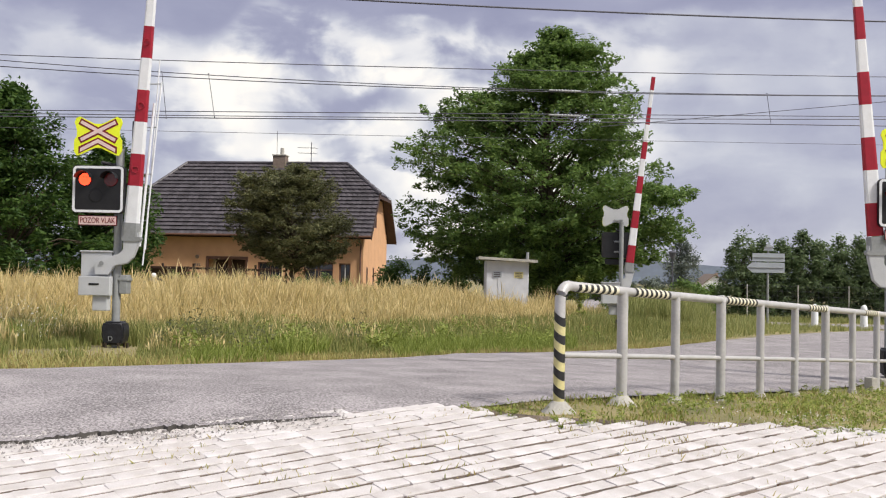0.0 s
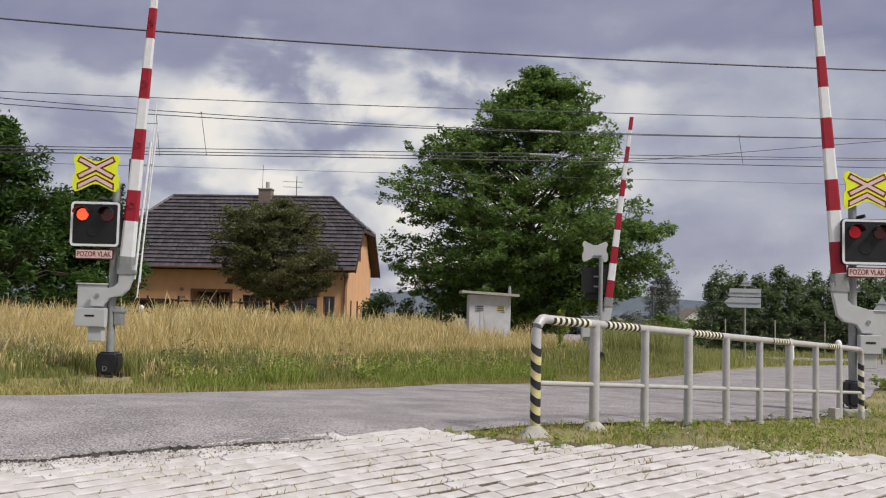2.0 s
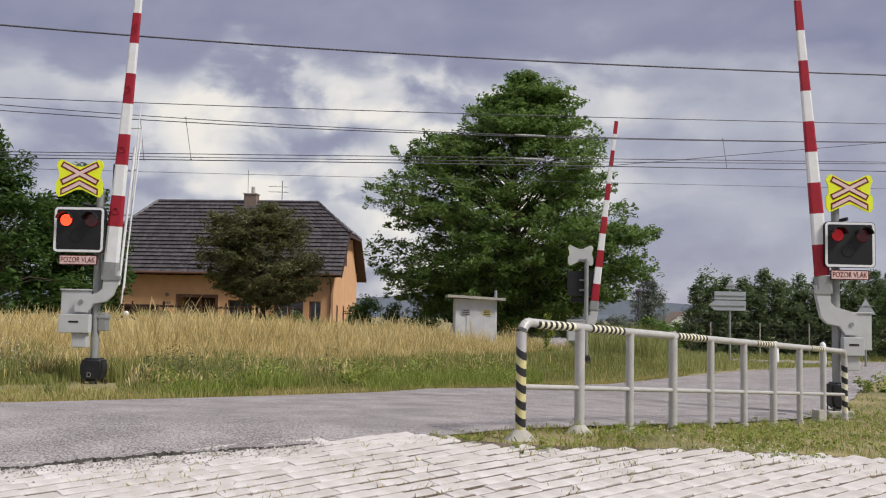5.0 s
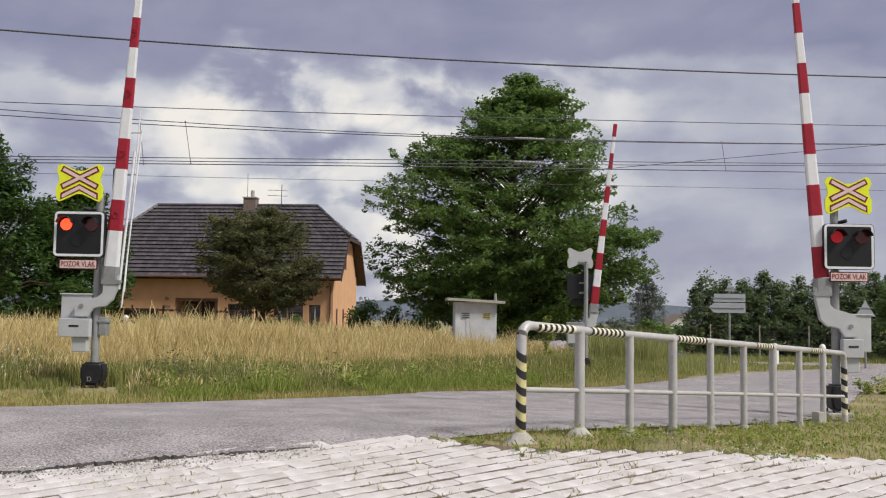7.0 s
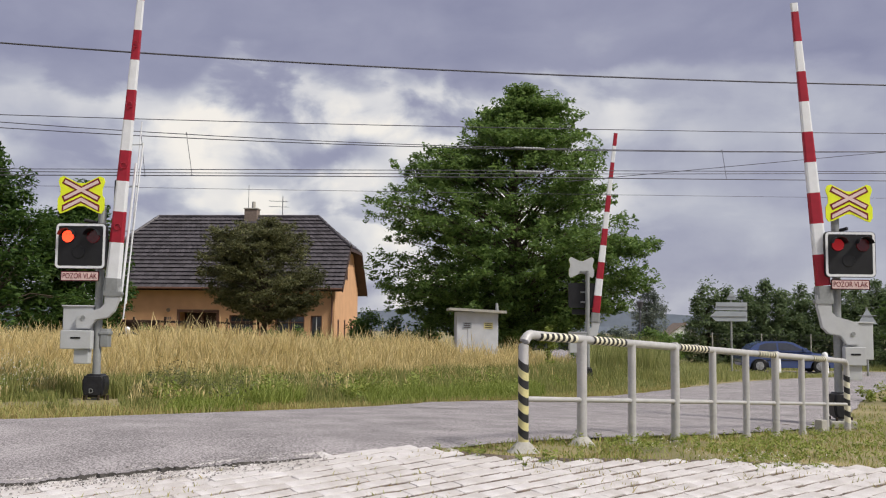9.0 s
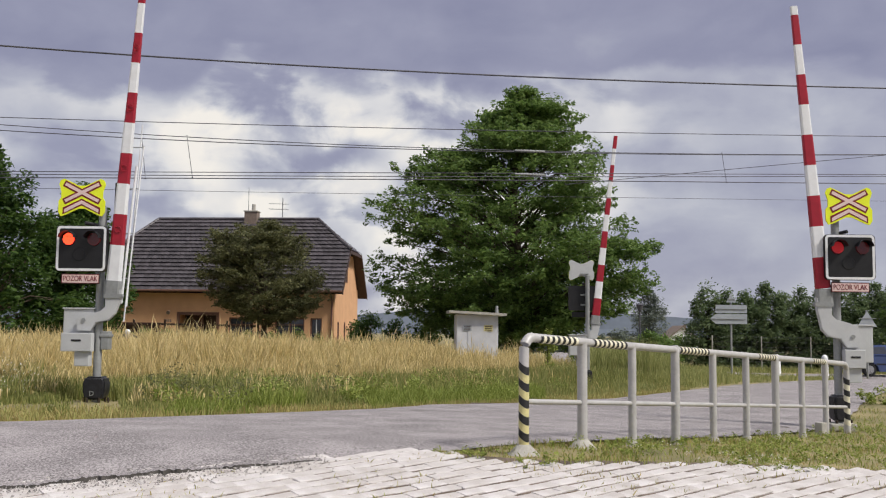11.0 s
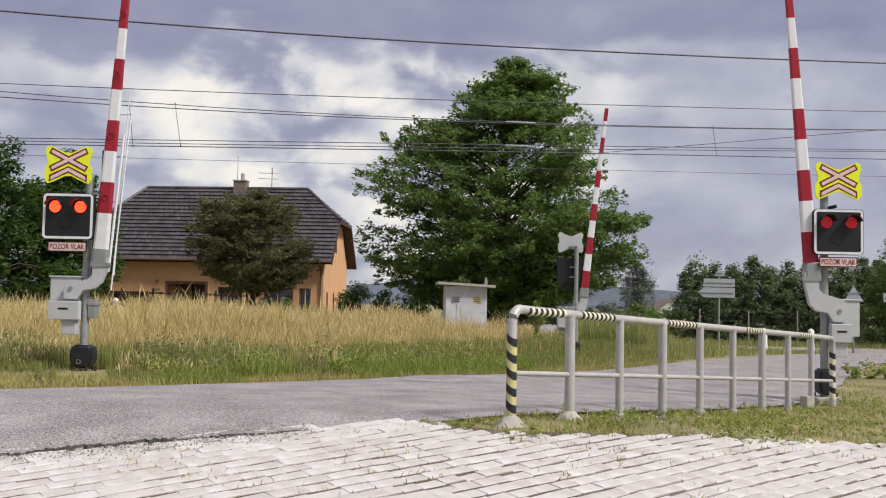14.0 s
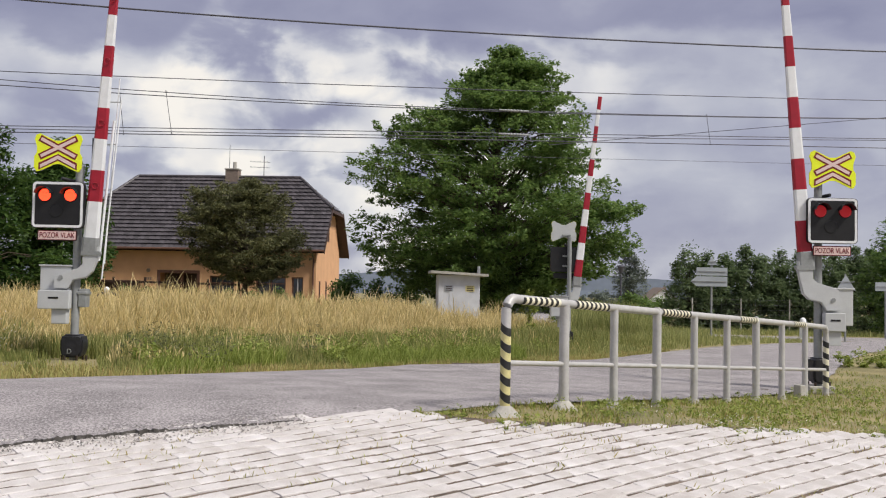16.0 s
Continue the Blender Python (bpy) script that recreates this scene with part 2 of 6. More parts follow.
M["green_grass"] = leaf_mat("green_grass", (0.14, 0.18, 0.045), (0.38, 0.37, 0.135), 0.4)
M["dry_short"] = leaf_mat("dry_short_grass", (0.40, 0.31, 0.13), (0.36, 0.38, 0.13), 0.3)
M["rust_moss"] = leaf_mat("rusty_dry_moss", (0.26, 0.14, 0.07), (0.42, 0.27, 0.14), 0.2)
M["chips"] = mat("stone_chippings", (0.30, 0.28, 0.27), 0.9, vary=0.5, scale=30, bump=0.2, per="island")
M["bank_grass"] = leaf_mat("bank_grass", (0.20, 0.24, 0.075), (0.46, 0.45, 0.19), 0.45)
# aerial haze is put into the hills' blue-grey base colour
M["hill"] = mat("haze_tinted_hill", (0.17, 0.20, 0.25), 1.0, vary=0.15, scale=0.01, bump=0, fine=0.05)
M["car_paint"] = mat("blue_car_paint", (0.065, 0.095, 0.22), 0.16, 0.15, vary=0.05, bump=0, spec=0.6)
M["tyre"] = mat("tyre", (0.02, 0.02, 0.02), 0.85, vary=0.2, scale=20)
M["rim"] = mat("alloy_rim", (0.45, 0.45, 0.46), 0.35, 0.6, vary=0.1)
M["rail_steel"] = mat("rail_steel", (0.09, 0.07, 0.06), 0.4, 0.7, vary=0.2)
M["sign_back"] = mat("aluminium_sign_back", (0.36, 0.39, 0.42), 0.5, 0.1, vary=0.08, scale=3, bump=0.03)


# ---- mesh helpers ----
def box(bm, size, at=(0, 0, 0), turn=None, bevel=0.0):
    m = Matrix.Translation(at) @ (turn.to_4x4() if turn else Matrix.Identity(4)) @ Matrix.Diagonal((*size, 1))
    vs = bmesh.ops.create_cube(bm, size=1, matrix=m)["verts"]
    if bevel:
        es = list({e for v in vs for e in v.link_edges})
        bmesh.ops.bevel(bm, geom=es, offset=bevel, segments=2, affect="EDGES", profile=0.6)


def rod(bm, a, b, r0, r1=None, seg=12, caps=True):
    a, b = Vector(a), Vector(b)
    r1 = r0 if r1 is None else r1
    q = (b - a).to_track_quat("Z", "Y").to_matrix().to_4x4()
    m = Matrix.Translation((a + b) / 2) @ q
    bmesh.ops.create_cone(bm, cap_ends=caps, segments=seg, radius1=r0, radius2=r1, depth=(b - a).length, matrix=m)


def prism(bm, outline, y0, y1, axis="y"):
    """An outline in x, z pushed from y0 to y1 (axis 'y'), or in y, z pushed along x (axis 'x'), or in x, y along z (axis 'z')."""
    put = {"y": lambda p, d: (p[0], d, p[1]), "x": lambda p, d: (d, p[0], p[1]), "z": lambda p, d: (p[0], p[1], d)}[axis]
    a = [bm.verts.new(put(p, y0)) for p in outline]
    b = [bm.verts.new(put(p, y1)) for p in outline]
    n = len(outline)
    bm.faces.new(a)
    bm.faces.new(b[::-1])
    for i in range(n):
        bm.faces.new((a[i], b[i], b[(i + 1) % n], a[(i + 1) % n]))
    bmesh.ops.recalc_face_normals(bm, faces=bm.faces[:])


def rounded(w, h, r, n=5, cx=0.0, cz=0.0):
    pts = []
    for sx, sz, a0 in ((1, 1, 0), (-1, 1, 90), (-1, -1, 180), (1, -1, 270)):
        for i in range(n + 1):
            a = radians(a0 + 90 * i / n)
            pts.append((cx + sx * (w / 2 - r) + r * math.cos(a), cz + sz * (h / 2 - r) + r * math.sin(a)))
    return pts


def tube(bm, pts, radii, seg=10):
    """A round bar swept through points."""
    pts = [Vector(p) for p in pts]
    if isinstance(radii, (int, float)):
        radii = [radii] * len(pts)
    rings = []
    for i, p in enumerate(pts):
        d = (pts[min(i + 1, len(pts) - 1)] - pts[max(i - 1, 0)]).normalized()
        up = Vector((0, 0, 1)) if abs(d.z) < 0.9 else Vector((0, 1, 0))
        u = d.cross(up).normalized()
        w = u.cross(d)
        rings.append([bm.verts.new(p + radii[i] * (math.cos(t) * u + math.sin(t) * w))
                      for t in (2 * math.pi * k / seg for k in range(seg))])
    for a, b in zip(rings, rings[1:]):
        for k in range(seg):
            bm.faces.new((a[k], a[(k + 1) % seg], b[(k + 1) % seg], b[k]))
    bm.faces.new(rings[0][::-1])
    bm.faces.new(rings[-1])
    bmesh.ops.recalc_face_normals(bm, faces=bm.faces[:])


def part(name, bm, material, parent, label="", smooth=False, at=None):
    me = bpy.data.meshes.new(name)
    if smooth:
        for fc in bm.faces:
            fc.smooth = True
        for e in bm.edges:
            if len(e.link_faces) == 2 and e.calc_face_angle(0) > 0.7:
                e.smooth = False
    bm.to_mesh(me)
    bm.free()
    me.materials.append(material)
    ob = new(name, me)
    ob.parent = parent
    if at is not None:
        ob.matrix_basis = at
    if label:
        ob["label"] = label
    return ob


def thing(name, m, label, category, group="", kind=""):
    ob = new(name)
    ob.empty_display_size = 0.2
    ob.matrix_basis = m
    return tagged(ob, label, category, group, kind)


def solid(name, bm, material, label, category="", group="", kind="", m=None, smooth=False):
    ob = part(name, bm, material, None, "", smooth)
    if m is not None:
        ob.matrix_basis = m
    return tagged(ob, label, category, group, kind)


def raw(name, verts, faces, material, parent=None, along=None):
    me = bpy.data.meshes.new(name)
    me.from_pydata(verts, [], faces)
    me.materials.append(material)
    if along is not None:
        me.attributes.new("along", "FLOAT", "POINT").data.foreach_set("value", np.asarray(along, dtype=np.float32))
    ob = new(name, me)
    ob.parent = parent
    return ob


def gz(x, y):
    """Height of the ground."""
    sy = y if y < 18 else 18 + 4.5 * (1 - math.exp(-(y - 18) / 4.5))
    sx = max(-14.0, min(14.0, x))
    far = 0.448 - 0.0145 * sx - 0.036 * sy
    near = 0.15 + 0.093 * (max(y, 2.0) - 8.56)       # the paving rises towards the road
    z = -0.03 * math.log(math.exp(-far / 0.03) + math.exp(-near / 0.03)) if y < 14 else far
    def ramp(v, a, b):
        q = max(0.0, min(1.0, (v - a) / (b - a)))
        return q * q * (3 - 2 * q)

    z -= 0.55 * ramp(x, 6, 8) * ramp(x, 12.5, 9.5) * ramp(y, 40, 43.5) * ramp(y, 72, 60)     # hollow of the side road
    z -= 0.15 * max(0.0, min(1.0, (x - 8) / 6)) * max(0.0, min(1.0, (y - 35) / 6)) * (1 if y < 70 else 0.6)
    z -= 0.15 * ramp(x, 0.6, 6.0) * ramp(y, 22, 16.5)      # the verge falls away along the guard rail
    d = math.hypot(x, y)
    if d > 90:
        z -= 9 * (1 - math.exp(-(d - 90) / 350))
    return z


def on(x, y, up=0.0, rz=0.0):
    return pose(x, y, gz(x, y) + up, 0, 0, rz)


# ---- ground, roads, far hills ----
def build_ground():
    xs = sorted({round(s * v, 3) for s in (-1, 1) for v in
                 [*np.arange(0, 24, 0.75), *np.arange(24, 60, 4), 70, 90, 120, 160, 220, 300, 420, 600, 900, 1400, 2200, 3000]})
    ys = sorted({*[round(v, 3) for v in np.arange(-12, 50, 0.75)], *range(50, 100, 5), 110, 130, 160, 200, 260, 340, 450, 600,
                 900, 1400, 2200, 3000, -20, -40, -80, -160, -400, -1000, -3000})
    verts = [(x, y, gz(x, y) - 0.02 + (0.03 * noise.noise((x * 0.6, y * 0.6, 0)) if math.hypot(x, y) < 60 else 0)) for y in ys for x in xs]
    w = len(xs)
    faces = [(j * w + i, j * w + i + 1, (j + 1) * w + i + 1, (j + 1) * w + i) for j in range(len(ys) - 1) for i in range(w - 1)]
    ob = raw("ground", verts, faces, M["soil"])
    for p in ob.data.polygons:
        p.use_smooth = True
    tagged(ob, "gently sloping ground of soil and thin dry grass", "ground", kind="structure")


def along_line(pts, n):
    """n + 1 points at even steps on a broken line."""
    pts = [Vector(p) for p in pts]
    lens = [0.0]
    for a, b in zip(pts, pts[1:]):
        lens.append(lens[-1] + (b - a).length)
    res = []
    for i in range(n + 1):
        d = lens[-1] * i / n
        k = max(j for j in range(len(pts) - 1) if lens[j] <= d + 1e-6)
        f = (d - lens[k]) / max(1e-6, lens[k + 1] - lens[k])
        res.append(pts[k].lerp(pts[k + 1], f))
    return res


NEAR_EDGE = [(-10, 4.75), (-5.5, 6.2), (-3.24, 6.98), (-2.19, 7.5), (-0.87, 8.12), (0.0, 8.52), (1.3, 9.9), (3.5, 12.3), (5.6, 15.0), (7.9, 18.9), (10.9, 24.9), (13.9, 30.2), (22, 39)]
FAR_EDGE = [(-16, 4.5), (-7, 8.8), (-4.76, 10.5), (-2.9, 12.97), (-1.2, 15.4), (-0.3, 17.6), (1.7, 19.8), (4.0, 22.5), (6.5, 26.6), (9.3, 30.9), (12.5, 34.6), (16.5, 39), (22, 44)]


def band(name, a, b, n, across, material, up, label, rough_edge=0.0):
    pa, pb = along_line(a, n), along_line(b, n)
    verts = []
    for i, (p, q) in enumerate(zip(pa, pb)):
        for k in range(across + 1):
            v = p.lerp(q, k / across)
            if k in (0, across) and rough_edge:
                v = v + Vector((noise.noise((i * 0.35, k, 3)), noise.noise((i * 0.35, k, 9)))) * rough_edge
            dip = -0.03 if k in (0, across) else 0.0
            verts.append((v.x, v.y, gz(v.x, v.y) + up + dip))
    w = across + 1
    faces = [(i * w + k, (i + 1) * w + k, (i + 1) * w + k + 1, i * w + k + 1) for i in range(n) for k in range(across)]
    ob = raw(name, verts, faces, material)
    for p in ob.data.polygons:
        p.use_smooth = True
    return tagged(ob, label, "road", kind="structure")


def build_hills():
    for name, d, h0, amp, seed, sh in (("backdrop", 1900, 4, 16, 1, 0.0), ("backdrop", 2600, 26, 34, 5, 0.3)):
        verts, faces = [], []
        n = 240
        for i in range(n + 1):
            a = radians(-80 + 160 * i / n)
            x, y = d * math.sin(a), d * math.cos(a)
            h = h0 + amp * (noise.fractal((i * 0.035, seed, 0), 1.0, 2.0, 5) + sh) * (1.6 if a < 0.05 else 0.7)
            verts += [(x, y, -30), (x * 1.01, y * 1.01, max(h, 0.5)), (x * 1.3, y * 1.3, -30)]
        for i in range(n):
            for k in range(2):
                faces.append((i * 3 + k, i * 3 + 3 + k, i * 3 + 4 + k, i * 3 + 1 + k))
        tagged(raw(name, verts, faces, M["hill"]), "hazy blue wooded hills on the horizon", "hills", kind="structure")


build_ground()
band("road", NEAR_EDGE, FAR_EDGE, 160, 12, M["asphalt"], 0.034, "worn grey asphalt road leading over the level crossing", 0.1)
band("road", [(7.6, 90), (7.4, 55), (7.8, 48), (9.2, 44.4), (11.5, 42.2), (14, 41.4), (40, 41.4)], [(11.6, 90), (11.2, 56), (11.0, 49.5), (12.4, 46.2), (14, 45.6), (16, 45.4), (40, 45.4)], 90, 4, M["asphalt"], 0.02, "side road of grey asphalt behind the verge", 0.05)
build_hills()


def broken_edge():
    """The broken edge of the asphalt layer, a low step above the paving with shade coloured onto its face."""
    rng = random.Random(3)
    verts, faces, tops = [], [], []
    n = 420
    pts = along_line([(-6.0, 5.98), (-3.24, 6.93), (-2.19, 7.44), (-1.0, 7.98)], n)
    wob = 0.0
    for i, p in enumerate(pts):
        wob = 0.8 * wob + rng.uniform(-0.012, 0.012)
        o = 0.07 * noise.noise((i * 0.05, 4, 1)) + 0.03 * noise.noise((i * 0.2, 4, 6)) + wob
        fade = min(1.0, i / 40, (n - i) / 60)
        h = fade * (0.020 + 0.030 * noise.noise((i * 0.03, 7, 2)) + 0.012 * noise.noise((i * 0.35, 3, 2)) + rng.uniform(-0.003, 0.003))
        h = max(-0.01, h)
        z = gz(p.x, p.y)
        verts += [(p.x, p.y - 0.03 + o, z - 0.02), (p.x, p.y + o, z + 0.022 + h), (p.x - 0.02, p.y + 0.05 + o, z + 0.024 + h), (p.x - 0.08, p.y + 0.34, z + 0.030)]
    for i in range(n):
        for k in range(3):
            faces.append((i * 4 + k, i * 4 + 4 + k, i * 4 + 5 + k, i * 4 + 1 + k))
            tops.append(1 if k else 0)
    ob = raw("road", verts, faces, M["shaded_asphalt"])
    ob.data.materials.append(M["asphalt"])
    ob.data.polygons.foreach_set("material_index", tops)
    tagged(ob, "crumbling asphalt edge beside the setts, its step face coloured dark for shade", "road", kind="structure")
    verts, faces = [], []
    for _ in range(2600):       # loose chippings along the edge
        p = rng.choice(pts)
        x, y = p.x + rng.gauss(0, 0.1), p.y + rng.gauss(-0.05, 0.16)
        r = rng.uniform(0.004, 0.014)
        z = gz(x, y) + 0.022
        i = len(verts)
        verts += [(x + r * rng.uniform(0.7, 1.3) * dx, y + r * rng.uniform(0.7, 1.3) * dy, z + r * dz) for dx, dy, dz in ((1, 0, 0), (-0.5, 0.9, 0), (-0.5, -0.9, 0), (0, 0, 1.1))]
        faces += [(i, i + 1, i + 3), (i + 1, i + 2, i + 3), (i + 2, i, i + 3)]
    tagged(raw("chippings", verts, faces, M["chips"]), "loose grey stone chippings at the asphalt edge", "gravel", kind="stuff")


broken_edge()


# ---- grass ----
def blades(name, places, height, width, material, label, lean=0.35, seed=1, head=0.0, parent=None):
    """Grass: tapered bent blades, one mesh. places: a list of x, y, scale."""
    rng = random.Random(seed)
    verts, faces, along = [], [], []
    for x, y, s in places:
        h = height * s * rng.uniform(0.55, 1.25)
        a = rng.uniform(0, 6.28)
        ca, sa = math.cos(a), math.sin(a)
        bend = rng.uniform(0.1, 1) * lean * h
        b = rng.uniform(0, 6.28)
        bx, by = math.cos(b) * bend, math.sin(b) * bend
        w = width * rng.uniform(0.7, 1.3)
        z = gz(x, y) - 0.03
        i = len(verts)
        for f, wf in ((0, 1), (0.5, 0.8), (0.82, head if head else 0.5)):
            px, py, pz = x + bx * f * f, y + by * f * f, z + h * f
            verts += [(px - ca * w * wf, py - sa * w * wf, pz), (px + ca * w * wf, py + sa * w * wf, pz)]
        verts.append((x + bx, y + by, z + h * 0.98))
        along += [0, 0, 0.42, 0.42, 0.95, 0.95, 1.0]
        faces += [(i, i + 1, i + 3, i + 2), (i + 2, i + 3, i + 5, i + 4), (i + 4, i + 5, i + 6)]
    ob = raw(name, verts, faces, material, parent, along)
    return tagged(ob, label, "grass", kind="stuff")


def far_edge_y(x):
    for (x0, y0), (x1, y1) in zip(FAR_EDGE, FAR_EDGE[1:]):
        if x0 <= x <= x1:
            return y0 + (y1 - y0) * (x - x0) / (x1 - x0)
    return 4.5 if x < 0 else 44


def near_edge_y(x):
    for (x0, y0), (x1, y1) in zip(NEAR_EDGE, NEAR_EDGE[1:]):
        if x0 <= x <= x1:
            return y0 + (y1 - y0) * (x - x0) / (x1 - x0)
    return 1.5 if x < 0 else 39


def build_grass():
    rng = random.Random(7)
    tall, green, verge, patch = [], [], [], []
    # tall dry meadow between the road and the gardens
    while len(tall) < 104000:
        y = 13 + 27 * rng.random() ** 1.5
        x = rng.uniform(-0.52 * y - 2, 0.20 * y)
        dist = y - far_edge_y(x)
        edge = 7.8 + 3.4 * noise.noise((x * 0.4, 2.0, 0)) + 1.2 * noise.noise((x * 1.3, 5.0, 0)) + max(0, x + 1.2) * 1.0 + max(0, 1.5 - abs(x + 5.7)) * 1.2
        stray = 1.6 < dist < edge and rng.random() < (0.30 if dist > edge - 4 else 0.08) and noise.noise((x * 0.9, y * 0.9, 33)) > -0.15 and abs(x + 5.7) > 0.8
        if (dist < edge and not stray) or (abs(x + 5.7) < 0.5 and abs(y - 15.9) < 0.6) or (abs(x + 0.359 * y) < 0.42 and y < 15.9):
            continue
        n = noise.noise((x * 0.3, y * 0.3, 5))
        ok = 0.45 if stray else min(1.0, 0.30 + (dist - edge) / 3.5)
        if x > 1.2 and n < 0.05 and not (x < 3.6 and y > 31):
            continue
        if rng.random() < ok:
            tall.append((x, y, rng.choice((0.8, 0.95, 1.0, 1.0, 1.12)) * (0.86 + 0.40 * n + 0.34 * noise.noise((x * 1.3, y * 1.1, 8)) + (0.22 if rng.random() < 0.06 else 0)) * (0.40 + 0.60 * max(0.0, min(1.0, (dist - edge) / 5.5)))))
    # green growth below and in front of it
    while len(green) < 46000:
        y = 12 + 21 * rng.random() ** 1.3
        x = rng.uniform(-0.52 * y - 2, 0.26 * y)
        dist = y - far_edge_y(x)
        if dist < 0.9 or dist > 13 or (abs(x + 5.7) < 0.45 and 15.0 < y < 16.3) or (abs(x + 0.359 * y) < 0.34 and y < 15.9):
            continue
        n = noise.noise((x * 0.45, y * 0.45, 11))
        if n < -0.12 and dist < 5:
            continue
        green.append((x, y, min(1.0, 0.15 + 0.13 * dist) * (0.75 + 0.95 * max(0, n)) * (0.45 if abs(x + 5.7) < 1.0 and 13.5 < y < 16.2 else 1)))
    while len(verge) < 30000:
        x = rng.uniform(-9, 7)
        y = far_edge_y(x) + 0.06 + abs(rng.gauss(0, 1.7))
        verge.append((x, y, rng.uniform(0.5, 1.2)))
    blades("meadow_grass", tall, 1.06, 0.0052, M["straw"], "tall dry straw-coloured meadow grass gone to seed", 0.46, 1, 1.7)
    blades("green_grass", green, 0.52, 0.008, M["green_grass"], "knee-high green grass at the foot of the meadow", 0.4, 2)
    blades("verge_grass", verge, 0.11, 0.007, M["dry_short"], "short half-dry grass along the road edge", 0.7, 3)
    lush = []
    while len(lush) < 15000:
        x = rng.uniform(-3.6, 2.2)
        d = 0.3 + abs(rng.gauss(0, 1.5))
        y = far_edge_y(x) + d
        if noise.noise((x * 0.8, y * 0.6, 21)) < -0.1:
            continue
        lush.append((x, y, min(1.0, 0.3 + 0.5 * d) * rng.uniform(0.6, 1.1)))
    blades("lush_grass", lush, 0.33, 0.007, M["leaf_weed"], "fresh green grass at the road edge", 0.6, 10)
    # right of the rear barrier: green slope up to the side road
    slope = []
    while len(slope) < 16000:
        y = rng.uniform(24, 42)
        x = rng.uniform(0.1 * y, 0.36 * y + 2)
        if y - far_edge_y(x) < 0.5 or (abs(x - 0.15 * y) < 0.75 and y < 30.5 and rng.random() < 0.85):
            continue
        hump = (1.1 if x < 0.27 * y + 0.8 and y > 31 else 0.45) + 0.4 * noise.noise((x * 0.7, y * 0.4, 2))
        if rng.random() < 0.4 and noise.noise((x * 0.9, y * 0.5, 6)) < 0:
            continue
        slope.append((x, y, hump * rng.uniform(0.6, 1.1)))
    blades("slope_grass", slope, 0.40, 0.010, M["bank_grass"], "green grass on the bank beside the crossing", 0.5, 4)
    bank = []
    while len(bank) < 6000:
        y = rng.uniform(33, 39.5)
        x = y * rng.uniform(0.15, 0.238)
        bank.append((x, y, rng.uniform(0.6, 1.0) * (1 if x < 0.22 * y else 0.75)))
    blades("bank_weeds", bank, 1.3, 0.012, M["bank_grass"], "rank green weeds on the bank beside the side road", 0.45, 12)
    back = []
    while len(back) < 7000:
        x, y = rng.uniform(10, 26), rng.uniform(46.2, 50.5)
        if x < 13 and y < 48.5:
            continue
        back.append((x, y, rng.uniform(0.5, 1.1)))
    blades("back_verge_grass", back, 0.26, 0.014, M["bank_grass"], "short green grass between the side road and the hedge", 0.6, 14)
    # strip under the guard rail
    strip = []
    while len(strip) < 11500:
        x = rng.uniform(-0.1, 9.5)
        lo, hi = grass_near(x), near_edge_y(x) - 0.1
        if hi <= lo:
            continue
        y = rng.uniform(lo, hi)
        n = noise.noise((x * 1.1, y * 1.1, 4))
        if n < -0.05 and rng.random() < 0.75:
            continue
        strip.append((x, y, 0.7 + 0.9 * max(0, n)))
    blades("strip_grass", strip[:4200], 0.08, 0.006, M["leaf_weed"], "low green weeds and grass under the guard rail", 0.8, 5)
    blades("strip_grass", strip[4200:], 0.075, 0.005, M["dry_short"], "thin yellowed grass under the guard rail", 0.8, 6)
    # tiny growth in the joints of the paving
    joint = [(rng.uniform(-3.5, 4.2), rng.uniform(6.2, 8.3)) for _ in range(15000)]
    joint = [(x, y, rng.uniform(0.4, 1.2)) for x, y in joint if y < near_edge_y(x) - 0.15 and y < grass_near(x) + 0.1 + (9 if x < -0.1 else 0)
             and noise.noise((x * 1.2, y * 2.0, 15)) > (0.12 if y < 7.4 else 0.02)]
    snapped = []
    ca, sa = math.cos(radians(53.0)), math.sin(radians(53.0))
    for x, y, k in joint:      # most of it roots in the long joints between the rows
        u, v = x * sa + y * ca, x * ca - y * sa
        v = (math.floor(v / 0.158) + 0.5) * 0.158 + rng.gauss(0, 0.014)
        snapped.append((u * sa + v * ca, u * ca - v * sa, k))
    joint = snapped
    blades("joint_weeds", joint[::2], 0.068, 0.006, M["dry_short"], "sparse weeds in the joints of the setts", 0.9, 9)
    blades("joint_moss", joint[1::2], 0.045, 0.008, M["rust_moss"], "rusty dried moss in the joints of the setts", 1.2, 19)


